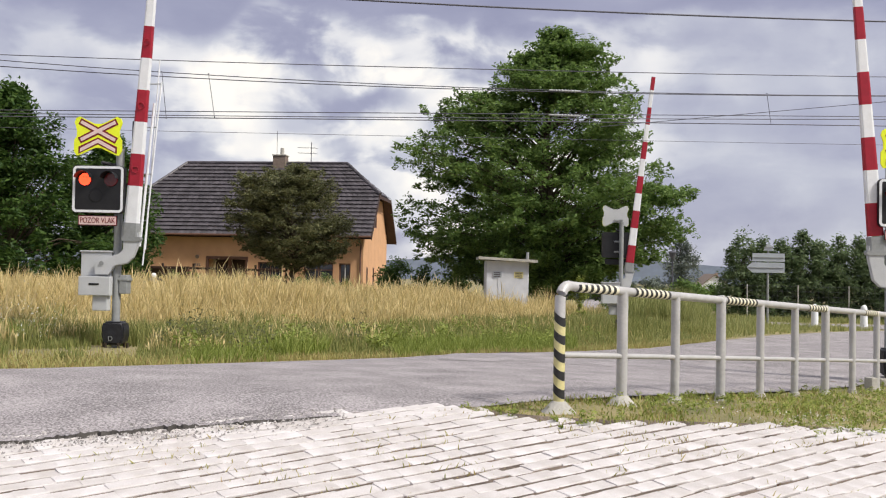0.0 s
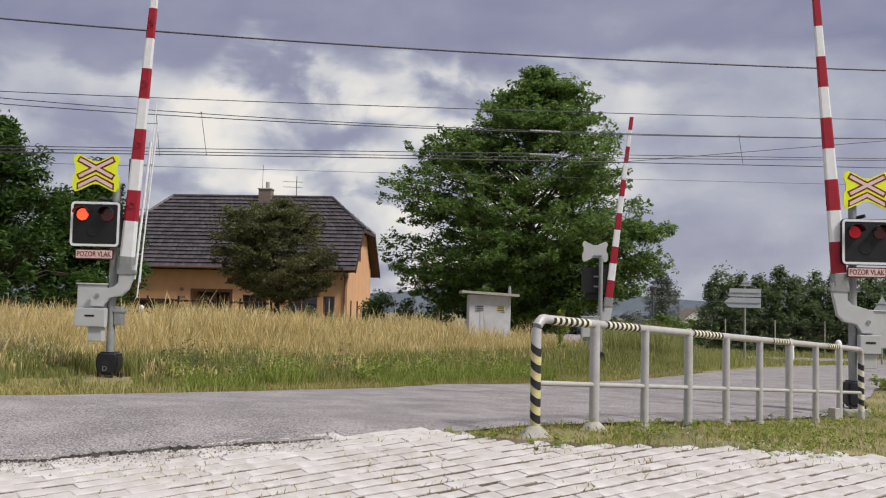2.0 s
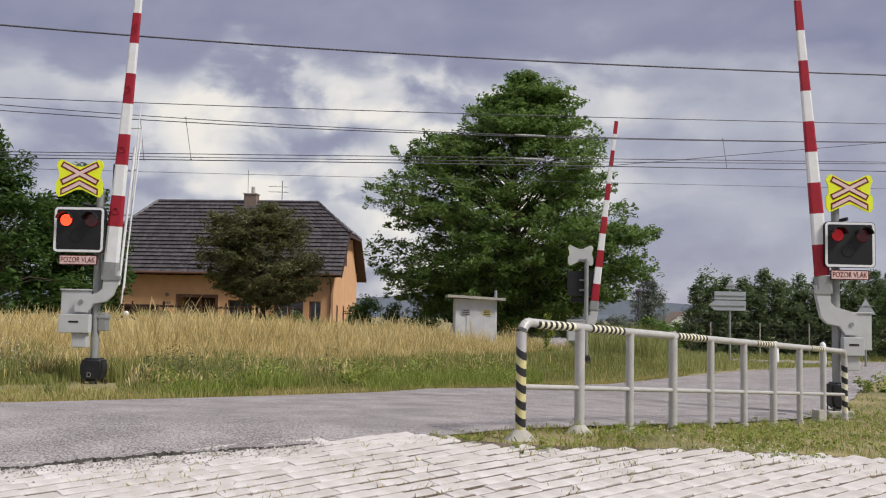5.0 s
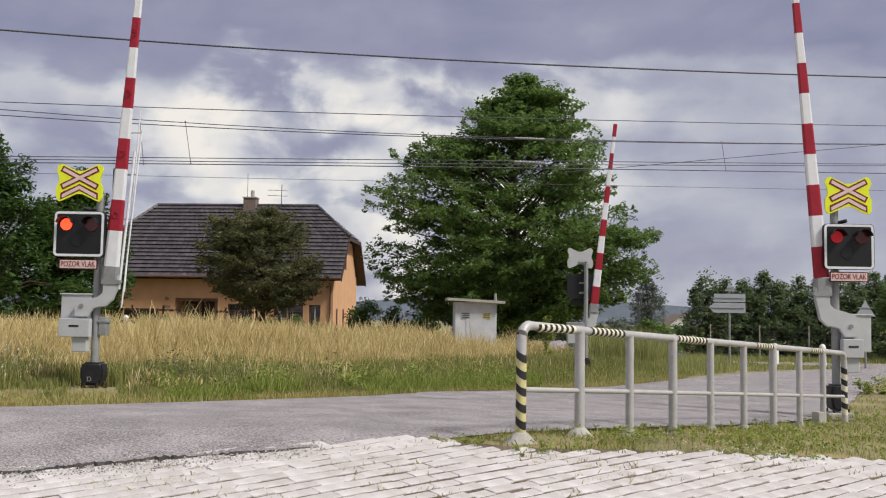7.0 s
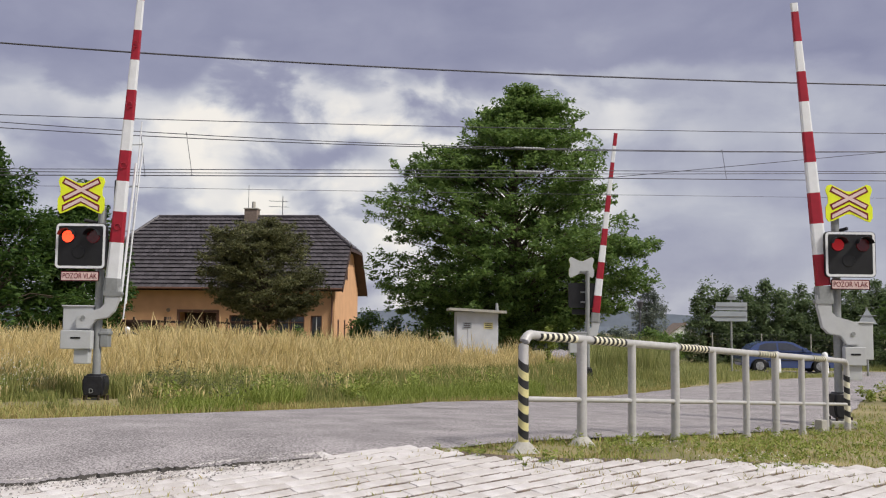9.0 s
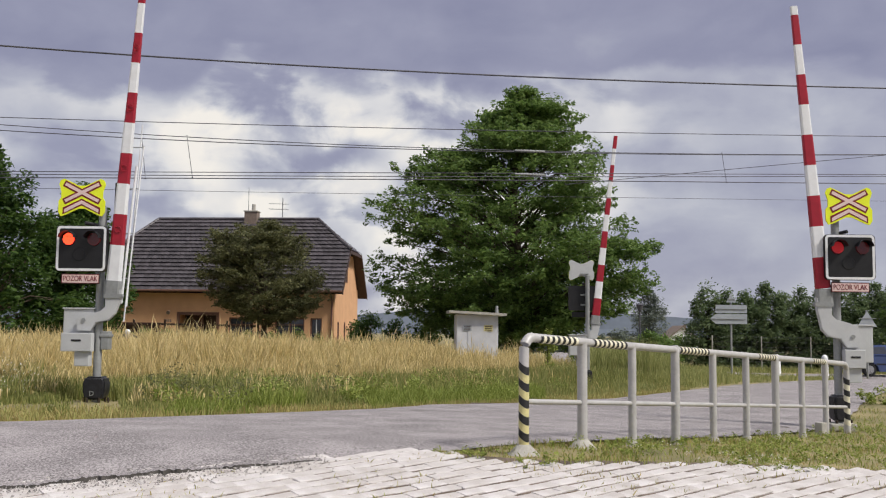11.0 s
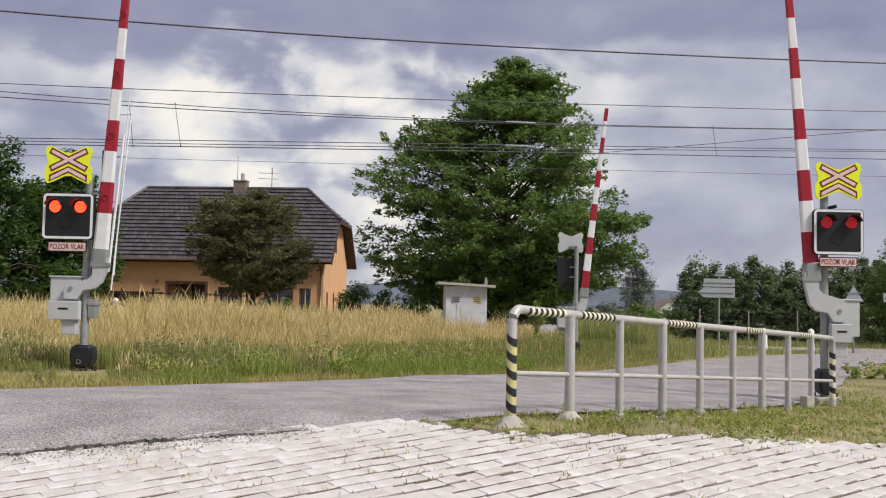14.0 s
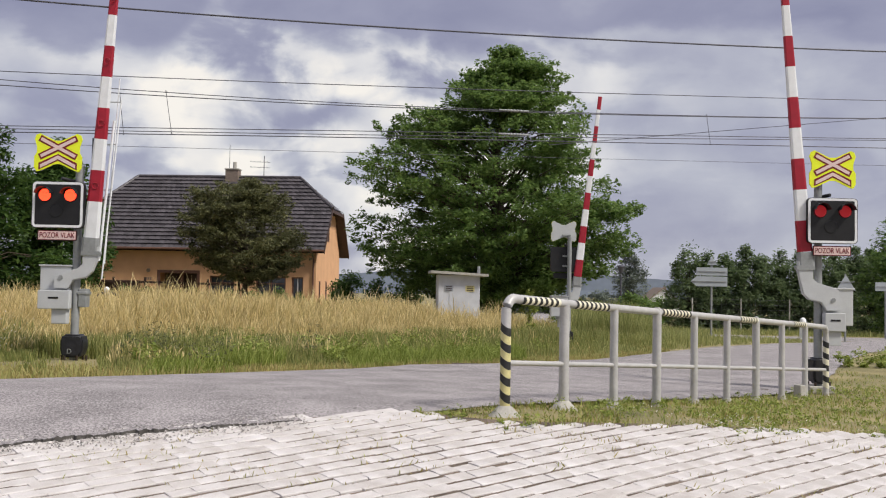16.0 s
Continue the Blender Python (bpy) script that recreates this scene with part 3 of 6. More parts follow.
def build_weeds():
    """Leafy weeds: bushy clusters of small leaves."""
    rng = random.Random(17)
    for name, n, box_, hgt, size, leaf, label in (
            ("weeds", 60, (8.6, 13.5, 17.5, 24.5), (0.12, 0.34), 0.05, "leaf_weed", "leafy green weeds on the island beside the road"),
            ("strip_weeds", 1100, (0.0, 9.0, 7.8, 17.5), (0.03, 0.085), 0.017, "leaf_weed", "low leafy weeds under the guard rail"),
            ("meadow_weeds", 150, (-9.5, 4.0, 12.5, 24.0), (0.15, 0.42), 0.04, "leaf_weed", "bushy green weeds in the front of the meadow"),
            ("meadow_flowers", 110, (-9.5, -6.6, 14.6, 18.5), (0.45, 0.75), 0.016, "petal", "small white flower heads in the meadow edge"),
            ("strip_flowers", 240, (2.0, 5.2, 7.9, 9.3), (0.03, 0.07), 0.009, "petal", "tiny white clover flowers at the paving edge"),
            ("grey_weeds", 26, (-8.5, 4.0, 13.0, 21.0), (0.2, 0.5), 0.03, "leaf_apple", "dull grey-green thistles in the meadow edge")):
        centres = []
        while len(centres) < n:
            x, y = rng.uniform(*box_[:2]), rng.uniform(*box_[2:])
            if name in ("strip_weeds", "strip_flowers"):
                if not grass_near(x) - 0.1 < y < near_edge_y(x) - 0.1 or noise.noise((x * 1.3, y * 1.3, 4)) < 0.0:
                    continue
            elif name == "weeds":
                if y > near_edge_y(x) - 0.5:
                    continue
            else:
                d = y - far_edge_y(x)
                if not 0.9 < d < 7 or (abs(x + 5.7) < 0.9 and y < 16.4):
                    continue
            h = rng.uniform(*hgt)
            for k in range(3):
                centres.append((x + rng.gauss(0, 0.12), y + rng.gauss(0, 0.12), gz(x, y) + h * (0.3 + 0.35 * k), h * 0.6))
        v, f = leaf_cloud(rng, centres, {"strip_weeds": 16, "meadow_flowers": 4, "strip_flowers": 3}.get(name, 70), size)
        tagged(raw(name, v, f, M[leaf]), label, "weeds", kind="stuff")


GRASS_NEAR = [(-0.12, 8.5), (0.09, 8.2), (0.37, 8.0), (1.0, 7.92), (1.97, 8.08), (3.84, 8.4), (10, 9.4)]


def grass_near(x):
    for (x0, y0), (x1, y1) in zip(GRASS_NEAR, GRASS_NEAR[1:]):
        if x0 <= x <= x1:
            return y0 + (y1 - y0) * (x - x0) / (x1 - x0)
    return 99


build_grass()


# ---- level-crossing barriers with signals ----
def text_mesh(body, size, extrude=0.002):
    cu = bpy.data.curves.new("text", "FONT")
    cu.body, cu.size, cu.extrude = body, size, extrude
    cu.align_x, cu.align_y = "CENTER", "CENTER"
    ob = bpy.data.objects.new("text", cu)
    scene.collection.objects.link(ob)
    bpy.context.view_layer.update()
    me = bpy.data.meshes.new_from_object(ob.evaluated_get(bpy.context.evaluated_depsgraph_get()))
    bpy.data.objects.remove(ob)
    return me


def bar_outline(a, b, w):
    a, b = Vector(a), Vector(b)
    d = (b - a).normalized()
    n = Vector((-d.y, d.x)) * w / 2
    return [tuple(p) for p in (a - n, b - n, b + n, a + n)]


LAMPS = []


def crossing_barrier(m, side, lift, boom_len, lean, first_red, lit, label, board_dx, rods=False, back=False):
    """side 1: the boom stands to the right of the mast seen from the road; -1: to its left."""
    t = thing("crossing_barrier", m, label, "level-crossing barrier", "barriers of the level crossing")
    s = side
    bm = bmesh.new()
    rod(bm, (0, 0, -0.05), (0, 0, 3.12 + lift), 0.065, seg=20)
    rod(bm, (0, 0, 3.12 + lift), (0, 0, 3.16 + lift), 0.07, seg=20)
    part("mast", bm, M["galv"], t, smooth=True)
    # bolted foot in a black cover
    bm = bmesh.new()
    wf, hf = (1.0, 1.0) if rods else (0.72, 1.15)
    prism(bm, [(wf * x, hf * z) for x, z in [(-0.13, 0.03), (0.13, 0.03), (0.18, 0.12), (0.18, 0.34), (0.15, 0.40), (-0.15, 0.40), (-0.18, 0.34), (-0.18, 0.12)]], -0.15, 0.15)
    bmesh.ops.bevel(bm, geom=bm.edges[:], offset=0.035, segments=3, affect="EDGES")
    foot = part("foot_cover", bm, M["rubber"], t, "black rubber cover over the mast foot", smooth=True)
    for a in range(6):
        x, y = 0.2 * math.cos(a * 1.05), 0.17 * math.sin(a * 1.05)
        bm = bmesh.new()
        rod(bm, (x, y, -0.03), (x, y, 0.06), 0.022, seg=6)
        part("anchor_bolt", bm, M["rail_steel"], t)
    if rods:
        me = text_mesh("D", 0.11)
        me.materials.append(M["galv"])
        ob = new("letter", me)
        ob.parent = foot
        ob.matrix_basis = pose(-0.02, -0.163, 0.13, 90, 0, 0)
    # concrete footing
    bm = bmesh.new()
    box(bm, (0.42, 0.42, 0.12), (0, 0, -0.12 if rods else -0.055), bevel=0.02)
    part("footing", bm, M["concrete"], t)
    # warning cross
    cx, cz, cy = board_dx * 1.18, 3.34 + lift, -0.13
    shape = [(-0.36, 0.29), (-0.30, 0.315), (-0.06, 0.20), (0.06, 0.20), (0.30, 0.315), (0.36, 0.29), (0.385, 0.22), (0.345, 0.10),
             (0.345, 0.0), (0.385, -0.06), (0.385, -0.24), (0.34, -0.31), (0.27, -0.29), (0.05, -0.185), (-0.05, -0.185), (-0.27, -0.29),
             (-0.34, -0.31), (-0.385, -0.24), (-0.385, -0.06), (-0.345, 0.0), (-0.345, 0.10), (-0.385, 0.22)]
    bm = bmesh.new()
    prism(bm, [(cx + x, cz + z) for x, z in shape], cy, cy + 0.022)
    cross = part("warning_cross", bm, M["fluo"], t, "fluorescent yellow plate with a red-edged warning cross")
    bm = bmesh.new()
    prism(bm, [(cx + x * 0.99, cz + z * 0.99) for x, z in shape], cy + 0.024, cy + 0.035)
    part("back_plate", bm, M["light_grey"], cross)
    for off, width, mt, name in ((0.0, 0.104, M["dark_red"], "edge"), (0.003, 0.052, M["pale_pink"], "stripe")):
        grow = (0.104 - width) / 2
        for k, (a, b) in enumerate((((-0.30, 0.24), (0.30, -0.07)), ((-0.30, -0.07), (0.30, 0.24)))):
            a, b = Vector(a), Vector(b)
            d = (b - a).normalized() * grow
            bm = bmesh.new()
            y1 = cy - 0.002 - off - k * 0.001
            prism(bm, [(cx + x, cz + z) for x, z in bar_outline(a + d, b - d, width)], y1 - 0.001, y1)
            part(name, bm, mt, cross)
        bm = bmesh.new()
        g = grow
        out = [(-0.31 + g, -0.280 + g), (0, -0.130 + g), (0.31 - g, -0.280 + g), (0.31 - g, -0.168 - g), (0, -0.018 - g), (-0.31 + g, -0.168 - g)]
        out = [(cx + x, cz + z) for x, z in out]
        prism(bm, out, cy - 0.003 - off, cy - 0.002 - off)
        part(name, bm, mt, cross)
    bm = bmesh.new()
    box(bm, (0.26, 0.05, 0.05), (cx / 2, -0.09, cz - 0.12), bevel=0.008)
    rod(bm, (0, -0.11, cz - 0.12), (0, 0.06, cz - 0.12), 0.02)
    part("cross_bracket", bm, M["galv"], t)
    # signal board
    bx, bz, by = board_dx, 2.49 + lift, -0.20
    bm = bmesh.new()
    prism(bm, rounded(0.83, 0.75, 0.07, cx=bx, cz=bz), by, by + 0.11)
    board = part("signal_board", bm, M["black"], t, "black signal board with two red lamps and a white border")
    bm = bmesh.new()
    outer, inner = rounded(0.81, 0.735, 0.065, cx=bx, cz=bz), rounded(0.73, 0.655, 0.03, cx=bx, cz=bz)
    va = [[bm.verts.new((x, y, z)) for x, z in o] for o, y in ((outer, by - 0.004), (inner, by - 0.004), (inner, by + 0.004), (outer, by + 0.004))]
    n = len(outer)
    for p, q in zip(va, va[1:] + va[:1]):
        for i in range(n):
            bm.faces.new((p[i], p[(i + 1) % n], q[(i + 1) % n], q[i]))
    bmesh.ops.recalc_face_normals(bm, faces=bm.faces[:])
    part("border", bm, M["white"], board, "white reflective border")
    for k, lx in enumerate((-0.205, 0.205)):
        x, z = bx + lx, bz + 0.155
        bm = bmesh.new()
        rod(bm, (x, by - 0.001, z), (x, by - 0.016, z), 0.112, 0.105, 28)
        part("lens", bm, M["lens_dark"], board, "dark red lamp lens", smooth=True)
        bm = bmesh.new()
        n = 20
        for i in range(n):
            a0, a1 = (radians(8 + 164 * j / n) for j in (i, i + 1))
            q = [bm.verts.new((x + 0.125 * math.cos(a) * e, y, z + 0.125 * math.sin(a) * e))
                 for a, y, e in ((a0, by, 1), (a1, by, 1), (a1, by - 0.16, 1.03), (a0, by - 0.16, 1.03))]
            bm.faces.new(q)
        bmesh.ops.remove_doubles(bm, verts=bm.verts[:], dist=1e-4)
        bmesh.ops.solidify(bm, geom=bm.faces[:], thickness=0.006)
        part("hood", bm, M["black"], board, smooth=True)
        bm = bmesh.new()
        rod(bm, (0, 0.004, 0), (0, -0.004, 0), 0.098, 0.094, 28)
        body_faces = len(bm.faces)
        if lit:         # the hot filament and its mirror shine through as a broken ring
            for a0 in range(10, 360, 72):
                a1 = a0 + 50
                ring_pts = [(0.052 * math.cos(radians(a0 + (a1 - a0) * i / 5)), -0.006, 0.045 * math.sin(radians(a0 + (a1 - a0) * i / 5))) for i in range(6)]
                tube(bm, ring_pts, 0.008, 6)
            rod(bm, (-0.03, -0.006, -0.005), (0.03, -0.006, -0.005), 0.012, seg=6)
            bm.faces.ensure_lookup_table()
            for fc in bm.faces[body_faces:]:
                fc.material_index = 1
        lamp = part("lamp_glow", bm, M["glow"] if lit else M["glow_dim"], board, "lit red lamp" if lit else "dim red lamp", smooth=True,
                    at=pose(x, by + 0.05, z))
        lamp.data.materials.append(M["glow_core"])
        LAMPS.append((lamp, k, x, by, z))
    bm = bmesh.new()
    rod(bm, (bx - 0.03, by - 0.001, bz - 0.10), (bx - 0.03, by - 0.008, bz - 0.10), 0.108, 0.10, 28)
    part("lens", bm, M["black"], board, "unlit white-light lens")
    # sign under the board
    sz = 1.995 + lift
    bm = bmesh.new()
    prism(bm, rounded(0.63, 0.165, 0.01, cx=bx, cz=sz), by + 0.02, by + 0.035)
    sign = part("warning_sign", bm, M["black"], t, "small white sign with red border and red words")
    bm = bmesh.new()
    prism(bm, rounded(0.615, 0.15, 0.008, cx=bx, cz=sz), by + 0.0195, by + 0.0198)
    part("red_edge", bm, M["dark_red"], sign)
    bm = bmesh.new()
    prism(bm, rounded(0.595, 0.13, 0.006, cx=bx, cz=sz), by + 0.017, by + 0.019)
    part("face", bm, M["pale_pink"], sign)
    me = text_mesh("POZOR VLAK", 0.108)
    me.materials.append(M["dark_red"])
    ob = new("lettering", me)
    ob.parent = sign
    ob.matrix_basis = pose(bx, by + 0.0135, sz, 90, 0, 0) @ Matrix.Diagonal((0.86, 1.15, 1, 1))
    for dz in (0.1, -0.2):
        bm = bmesh.new()
        box(bm, (abs(bx) + 0.12, 0.05, 0.05), (bx / 2, -0.075, bz + dz), bevel=0.008)
        part("board_bracket", bm, M["galv"], t)
    bm = bmesh.new()
    rod(bm, (bx * 0.2, 0.02, bz + 0.40), (bx * 0.9, -0.14, bz + 0.43), 0.03, 0.03, 10)
    part("backing_lamp", bm, M["black"], t, "black lamp housing behind the board")
    # drive on the mast
    z0 = 0.86 + lift - (0.13 if lift else 0.0)
    bm = bmesh.new()
    box(bm, (0.50, 0.30, 0.60), (-s * 0.32, 0.10, z0 + 0.34), bevel=0.015)
    drive = part("drive_box", bm, M["light_grey"], t, "light grey steel drive housing")
    bm = bmesh.new()
    box(bm, (0.54, 0.34, 0.025), (-s * 0.32, 0.10, z0 + 0.65), bevel=0.008)
    part("lid", bm, M["light_grey"], drive)
    bm = bmesh.new()
    box(bm, (0.50 if rods else 0.34, 0.14, 0.30), (-s * (0.28 if rods else 0.20), -0.16, z0 + 0.10), bevel=0.012)
    cover = part("front_cover", bm, M["light_grey"], t, "light grey cover with a latch slot")
    bm = bmesh.new()
    box(bm, (0.16, 0.006, 0.03), (-s * (0.28 if rods else 0.20), -0.233, z0 + 0.13), bevel=0.002)
    part("latch", bm, M["black"], cover)
    bm = bmesh.new()
    box(bm, (0.24, 0.16, 0.24), (-s * 0.20, -0.10, z0 - 0.17), bevel=0.015)
    part("cable_box", bm, M["light_grey"], t)
    if rods:
        bm = bmesh.new()
        box(bm, (0.12, 0.20, 0.30), (s * 0.12, 0.04, z0 + 0.13), bevel=0.012)
        box(bm, (0.16, 0.22, 0.05), (s * 0.12, 0.04, z0 + 0.21), bevel=0.01)
        part("counter_arm", bm, M["galv"], t)
    # crooked arm that carries the boom
    b0 = 1.70 + lift
    arm = [(-0.31, z0 + 0.28), (-0.10, z0 + 0.28), (0.0, z0 + 0.42), (0.20, z0 + 0.46), (0.30, z0 + 0.56), (0.38, b0 - 0.06), (0.385, b0 + 0.13),
           (0.13, b0 + 0.13), (0.13, b0 - 0.16), (0.06, b0 - 0.23), (-0.16, b0 - 0.29), (-0.29, b0 - 0.34), (-0.33, z0 + 0.42)]
    bm = bmesh.new()
    prism(bm, [(s * x, z) for x, z in arm], -0.14, -0.05)
    bmesh.ops.bevel(bm, geom=[e for e in bm.edges if abs((e.verts[0].co - e.verts[1].co).y) < 0.01], offset=0.012, segments=2, affect="EDGES")
    armo = part("boom_arm", bm, M["light_grey"], t, "crooked light grey boom arm")
    bm = bmesh.new()
    rod(bm, (-s * 0.20, -0.14, z0 + 0.46), (-s * 0.20, -0.155, z0 + 0.46), 0.035, seg=18)
    part("pivot_cap", bm, M["galv"], armo)
    bm = bmesh.new()
    prism(bm, [(s * x, z) for x, z in [(0.11, b0 - 0.02), (0.40, b0 - 0.02), (0.415, b0 + 0.02), (0.405, b0 + 0.05), (0.11, b0 + 0.05)]], -0.155, -0.04)
    part("collar", bm, M["galv"], armo)
    # the boom, band by band
    base = Vector((s * 0.235, -0.09, b0 + 0.03))
    up = Vector((s * math.sin(radians(lean)), 0, math.cos(radians(lean))))
    side_v = Vector((up.z, 0, -up.x))
    boom = thing_part("boom", t, "red and white striped barrier boom standing upright")

    def boom_piece(d0, d1, mt, name, grow=0.0):
        bmp = bmesh.new()
        rings = []
        for d in (d0, d1):
            w = (0.245 - 0.13 * min(1.0, d / 4.9)) / 2 + grow
            th = (0.10 - 0.045 * min(1.0, d / 4.9)) / 2 + grow
            c = base + up * d
            rings.append([bmp.verts.new(c + side_v * (w * a) + Vector((0, th * b, 0))) for a, b in ((-1, -0.7), (-0.7, -1), (0.7, -1), (1, -0.7), (1, 0.7), (0.7, 1), (-0.7, 1), (-1, 0.7))])
        for i in range(8):
            bmp.faces.new((rings[0][i], rings[0][(i + 1) % 8], rings[1][(i + 1) % 8], rings[1][i]))
        bmp.faces.new(rings[0][::-1])
        bmp.faces.new(rings[1])
        bmesh.ops.recalc_face_normals(bmp, faces=bmp.faces[:])
        return part(name, bmp, mt, boom)

    boom_piece(-0.02, 0.24, M["galv"], "sleeve", 0.012)
    d, red = 0.24, False
    nxt = first_red
    while d < boom_len - 0.02:
        e = min(nxt, boom_len)
        if e - d > 0.02:
            boom_piece(d, e, M["red"] if red else M["white"], "red_band" if red else "white_band")
            if red and rods:
                c = base + up * ((d + e) / 2)
                bmr = bmesh.new()
                tube(bmr, [c + Vector((0.05 * math.cos(a), -0.053, 0.05 * math.sin(a))) for a in [2 * math.pi * i / 16 for i in range(17)]], 0.007, 6)
                part("reflector", bmr, M["red"], boom)
        d, nxt, red = e, e + 0.513, not red
    if rods:
        for q0, q1, r in (((0.40, 0.02, 1.30), (0.63, 0.02, 4.25), 0.013), ((0.43, 0.05, 1.55), (0.60, 0.0, 4.6), 0.010), ((0.36, -0.02, 1.60), (0.54, -0.03, 3.9), 0.022)):
            bmr = bmesh.new()
            rod(bmr, q0, q1, r, seg=8)
            part("stay", bmr, M["white"], boom, "thin white stay rod")
        for z in (2.0, 2.75, 3.5, 4.2):
            bmr = bmesh.new()
            xb = 0.255 + (z - b0) * math.tan(radians(lean))
            rod(bmr, (xb, -0.05, z), (0.41 + (z - 1.4) * 0.077, 0.02, z + 0.02), 0.010, seg=6)
            part("stay_clip", bmr, M["galv"], boom)
        bm = bmesh.new()
        rod(bm, (0.17, 0.10, 2.3), (0.18, 0.10, 3.62), 0.032, seg=12)
        rod(bm, (0.0, 0.08, 2.55), (0.34, 0.02, 2.72), 0.022, seg=8)
        rod(bm, (0.18, 0.10, 3.40), (0.26, 0.02, 3.42), 0.03, 0.012, seg=8)
        part("catch_post", bm, M["rubber"], t, "black upright catch post beside the boom", smooth=True)
    return t


def thing_part(name, parent, label=""):
    ob = new(name)
    ob.parent = parent
    ob.empty_display_size = 0.1
    if label:
        ob["label"] = label
    return ob


crossing_barrier(pose(-5.71, 15.87, -0.04), 1, 0.0, 5.7, 3.5, 0.83, True,
                 "grey and white crossing barrier, red signal flashing, standing in the verge", -0.27, rods=True)
crossing_barrier(pose(6.47, 15.89, -0.27), -1, 0.22, 5.02, 4.7, 0.25, False,
                 "grey and white crossing barrier with raised boom behind the guard rail", 0.16)
crossing_barrier(pose(4.30, 29.0, -0.44, 0, 0, 180), -1, 0.12, 5.78, 6.5, 0.25, False,
                 "crossing barrier beyond the tracks, seen from its grey back", 0.14)


# ---- guard rail ----
def guard_rail():
    a, b = Vector((0.70, 8.56, 0.13)), Vector((6.30, 15.16, -0.28))
    t = thing("guard_rail", pose(0, 0, 0), "grey tubular steel guard rail with black and yellow warning bands", "guard rail")
    d = (b - a) / 9
    flat = Vector((d.x, d.y, 0)).normalized()
    H = 1.0
    for i in range(10):
        p = a + d * i
        g = gz(p.x, p.y)
        bm = bmesh.new()
        if i == 0 or i == 9:
            sgn = 1 if i == 0 else -1
            pts = [(p.x, p.y, min(p.z, g) - 0.05), (p.x, p.y, p.z + H - 0.12)]
            for k in range(1, 7):
                an = radians(15 * k)
                q = p + Vector((0, 0, H - 0.12 + 0.12 * math.sin(an))) + sgn * flat * (0.12 * (1 - math.cos(an)))
                pts.append(tuple(q))
            tube(bm, pts, 0.045, 16)
        else:
            rod(bm, (p.x, p.y, min(p.z, g) - 0.05), (p.x, p.y, p.z + H - 0.01), 0.049 if i in (1, 3, 6) else 0.043, seg=16)
            if i in (3, 6):
                rod(bm, (p.x, p.y, p.z + H - 0.02), (p.x, p.y, p.z + H + 0.05), 0.052, 0.032, seg=16)
        part("post", bm, M["rail_paint"], t, smooth=True)
        bm = bmesh.new()
        r = (0.18, 0.17, 0.12, 0.07, 0.08, 0.07, 0.10, 0.06, 0.06, 0.06)[i]
        rod(bm, (p.x, p.y, g - 0.05), (p.x, p.y, g + (0.075 if i < 2 else 0.035)), r, 0.055, 14)
        part("concrete_foot", bm, M["concrete"], t, "worn concrete foot", smooth=True)
        if i < 9:
            q = a + d * (i + 1)
            bm = bmesh.new()
            o0 = flat * (0.11 if i == 0 else 0)
            o1 = flat * (0.11 if i == 8 else 0)
            dz = Vector((0, 0, H))
            rod(bm, p + dz + o0, q + dz - o1, 0.04, seg=16)
            part("top_rail", bm, M["rail_paint"], t, smooth=True)
            bm = bmesh.new()
            rod(bm, p + Vector((0, 0, 0.435 - 0.012 * i)), q + Vector((0, 0, 0.423 - 0.012 * i)), 0.024, seg=12)
            part("middle_rail", bm, M["rail_paint"], t, smooth=True)
    tilt = 0.028

    def ring(c, axis, r, half, mt, slant, name="band"):
        bm = bmesh.new()
        axis = axis.normalized()
        u = axis.cross(Vector((0, 0, 1)) if abs(axis.z) < 0.9 else flat).normalized()
        w = axis.cross(u)
        rings = []
        for e in (-half, half):
            rings.append([bm.verts.new(c + axis * (e + slant * math.cos(th)) + r * (math.cos(th) * u + math.sin(th) * w))
                          for th in [2 * math.pi * k / 14 for k in range(14)]])
        for k in range(14):
            bm.faces.new((rings[0][k], rings[0][(k + 1) % 14], rings[1][(k + 1) % 14], rings[1][k]))
        bmesh.ops.recalc_face_normals(bm, faces=bm.faces[:])
        part(name, bm, mt, t, smooth=True)

    for k in range(10):     # slanting bands on the end post
        c = a + Vector((0, 0, 0.08 + 0.073 * k))
        ring(c, Vector((0, 0, 1)), 0.0475, 0.036, M["stripe_black"] if k % 2 else M["stripe_yellow"], 0.036)
    for f0, f1 in ((0.21, 0.86), (1.16, 1.82), (3.06, 3.82), (5.35, 5.98), (7.4, 7.95)):
        n = max(6, int((f1 - f0) * 23))
        for k in range(n):
            f = f0 + (f1 - f0) * (k + 0.5) / n
            ring(a + d * f + Vector((0, 0, H)), d, 0.0425, (f1 - f0) * d.length / n / 2, M["stripe_cream"] if k % 2 else M["stripe_black"], 0.012)
    for k in range(8):
        ring(b + Vector((0, 0, 0.1 + 0.09 * k)), Vector((0, 0, 1)), 0.0475, 0.044, M["stripe_black"] if k % 2 else M["stripe_cream"], 0.022)


guard_rail()


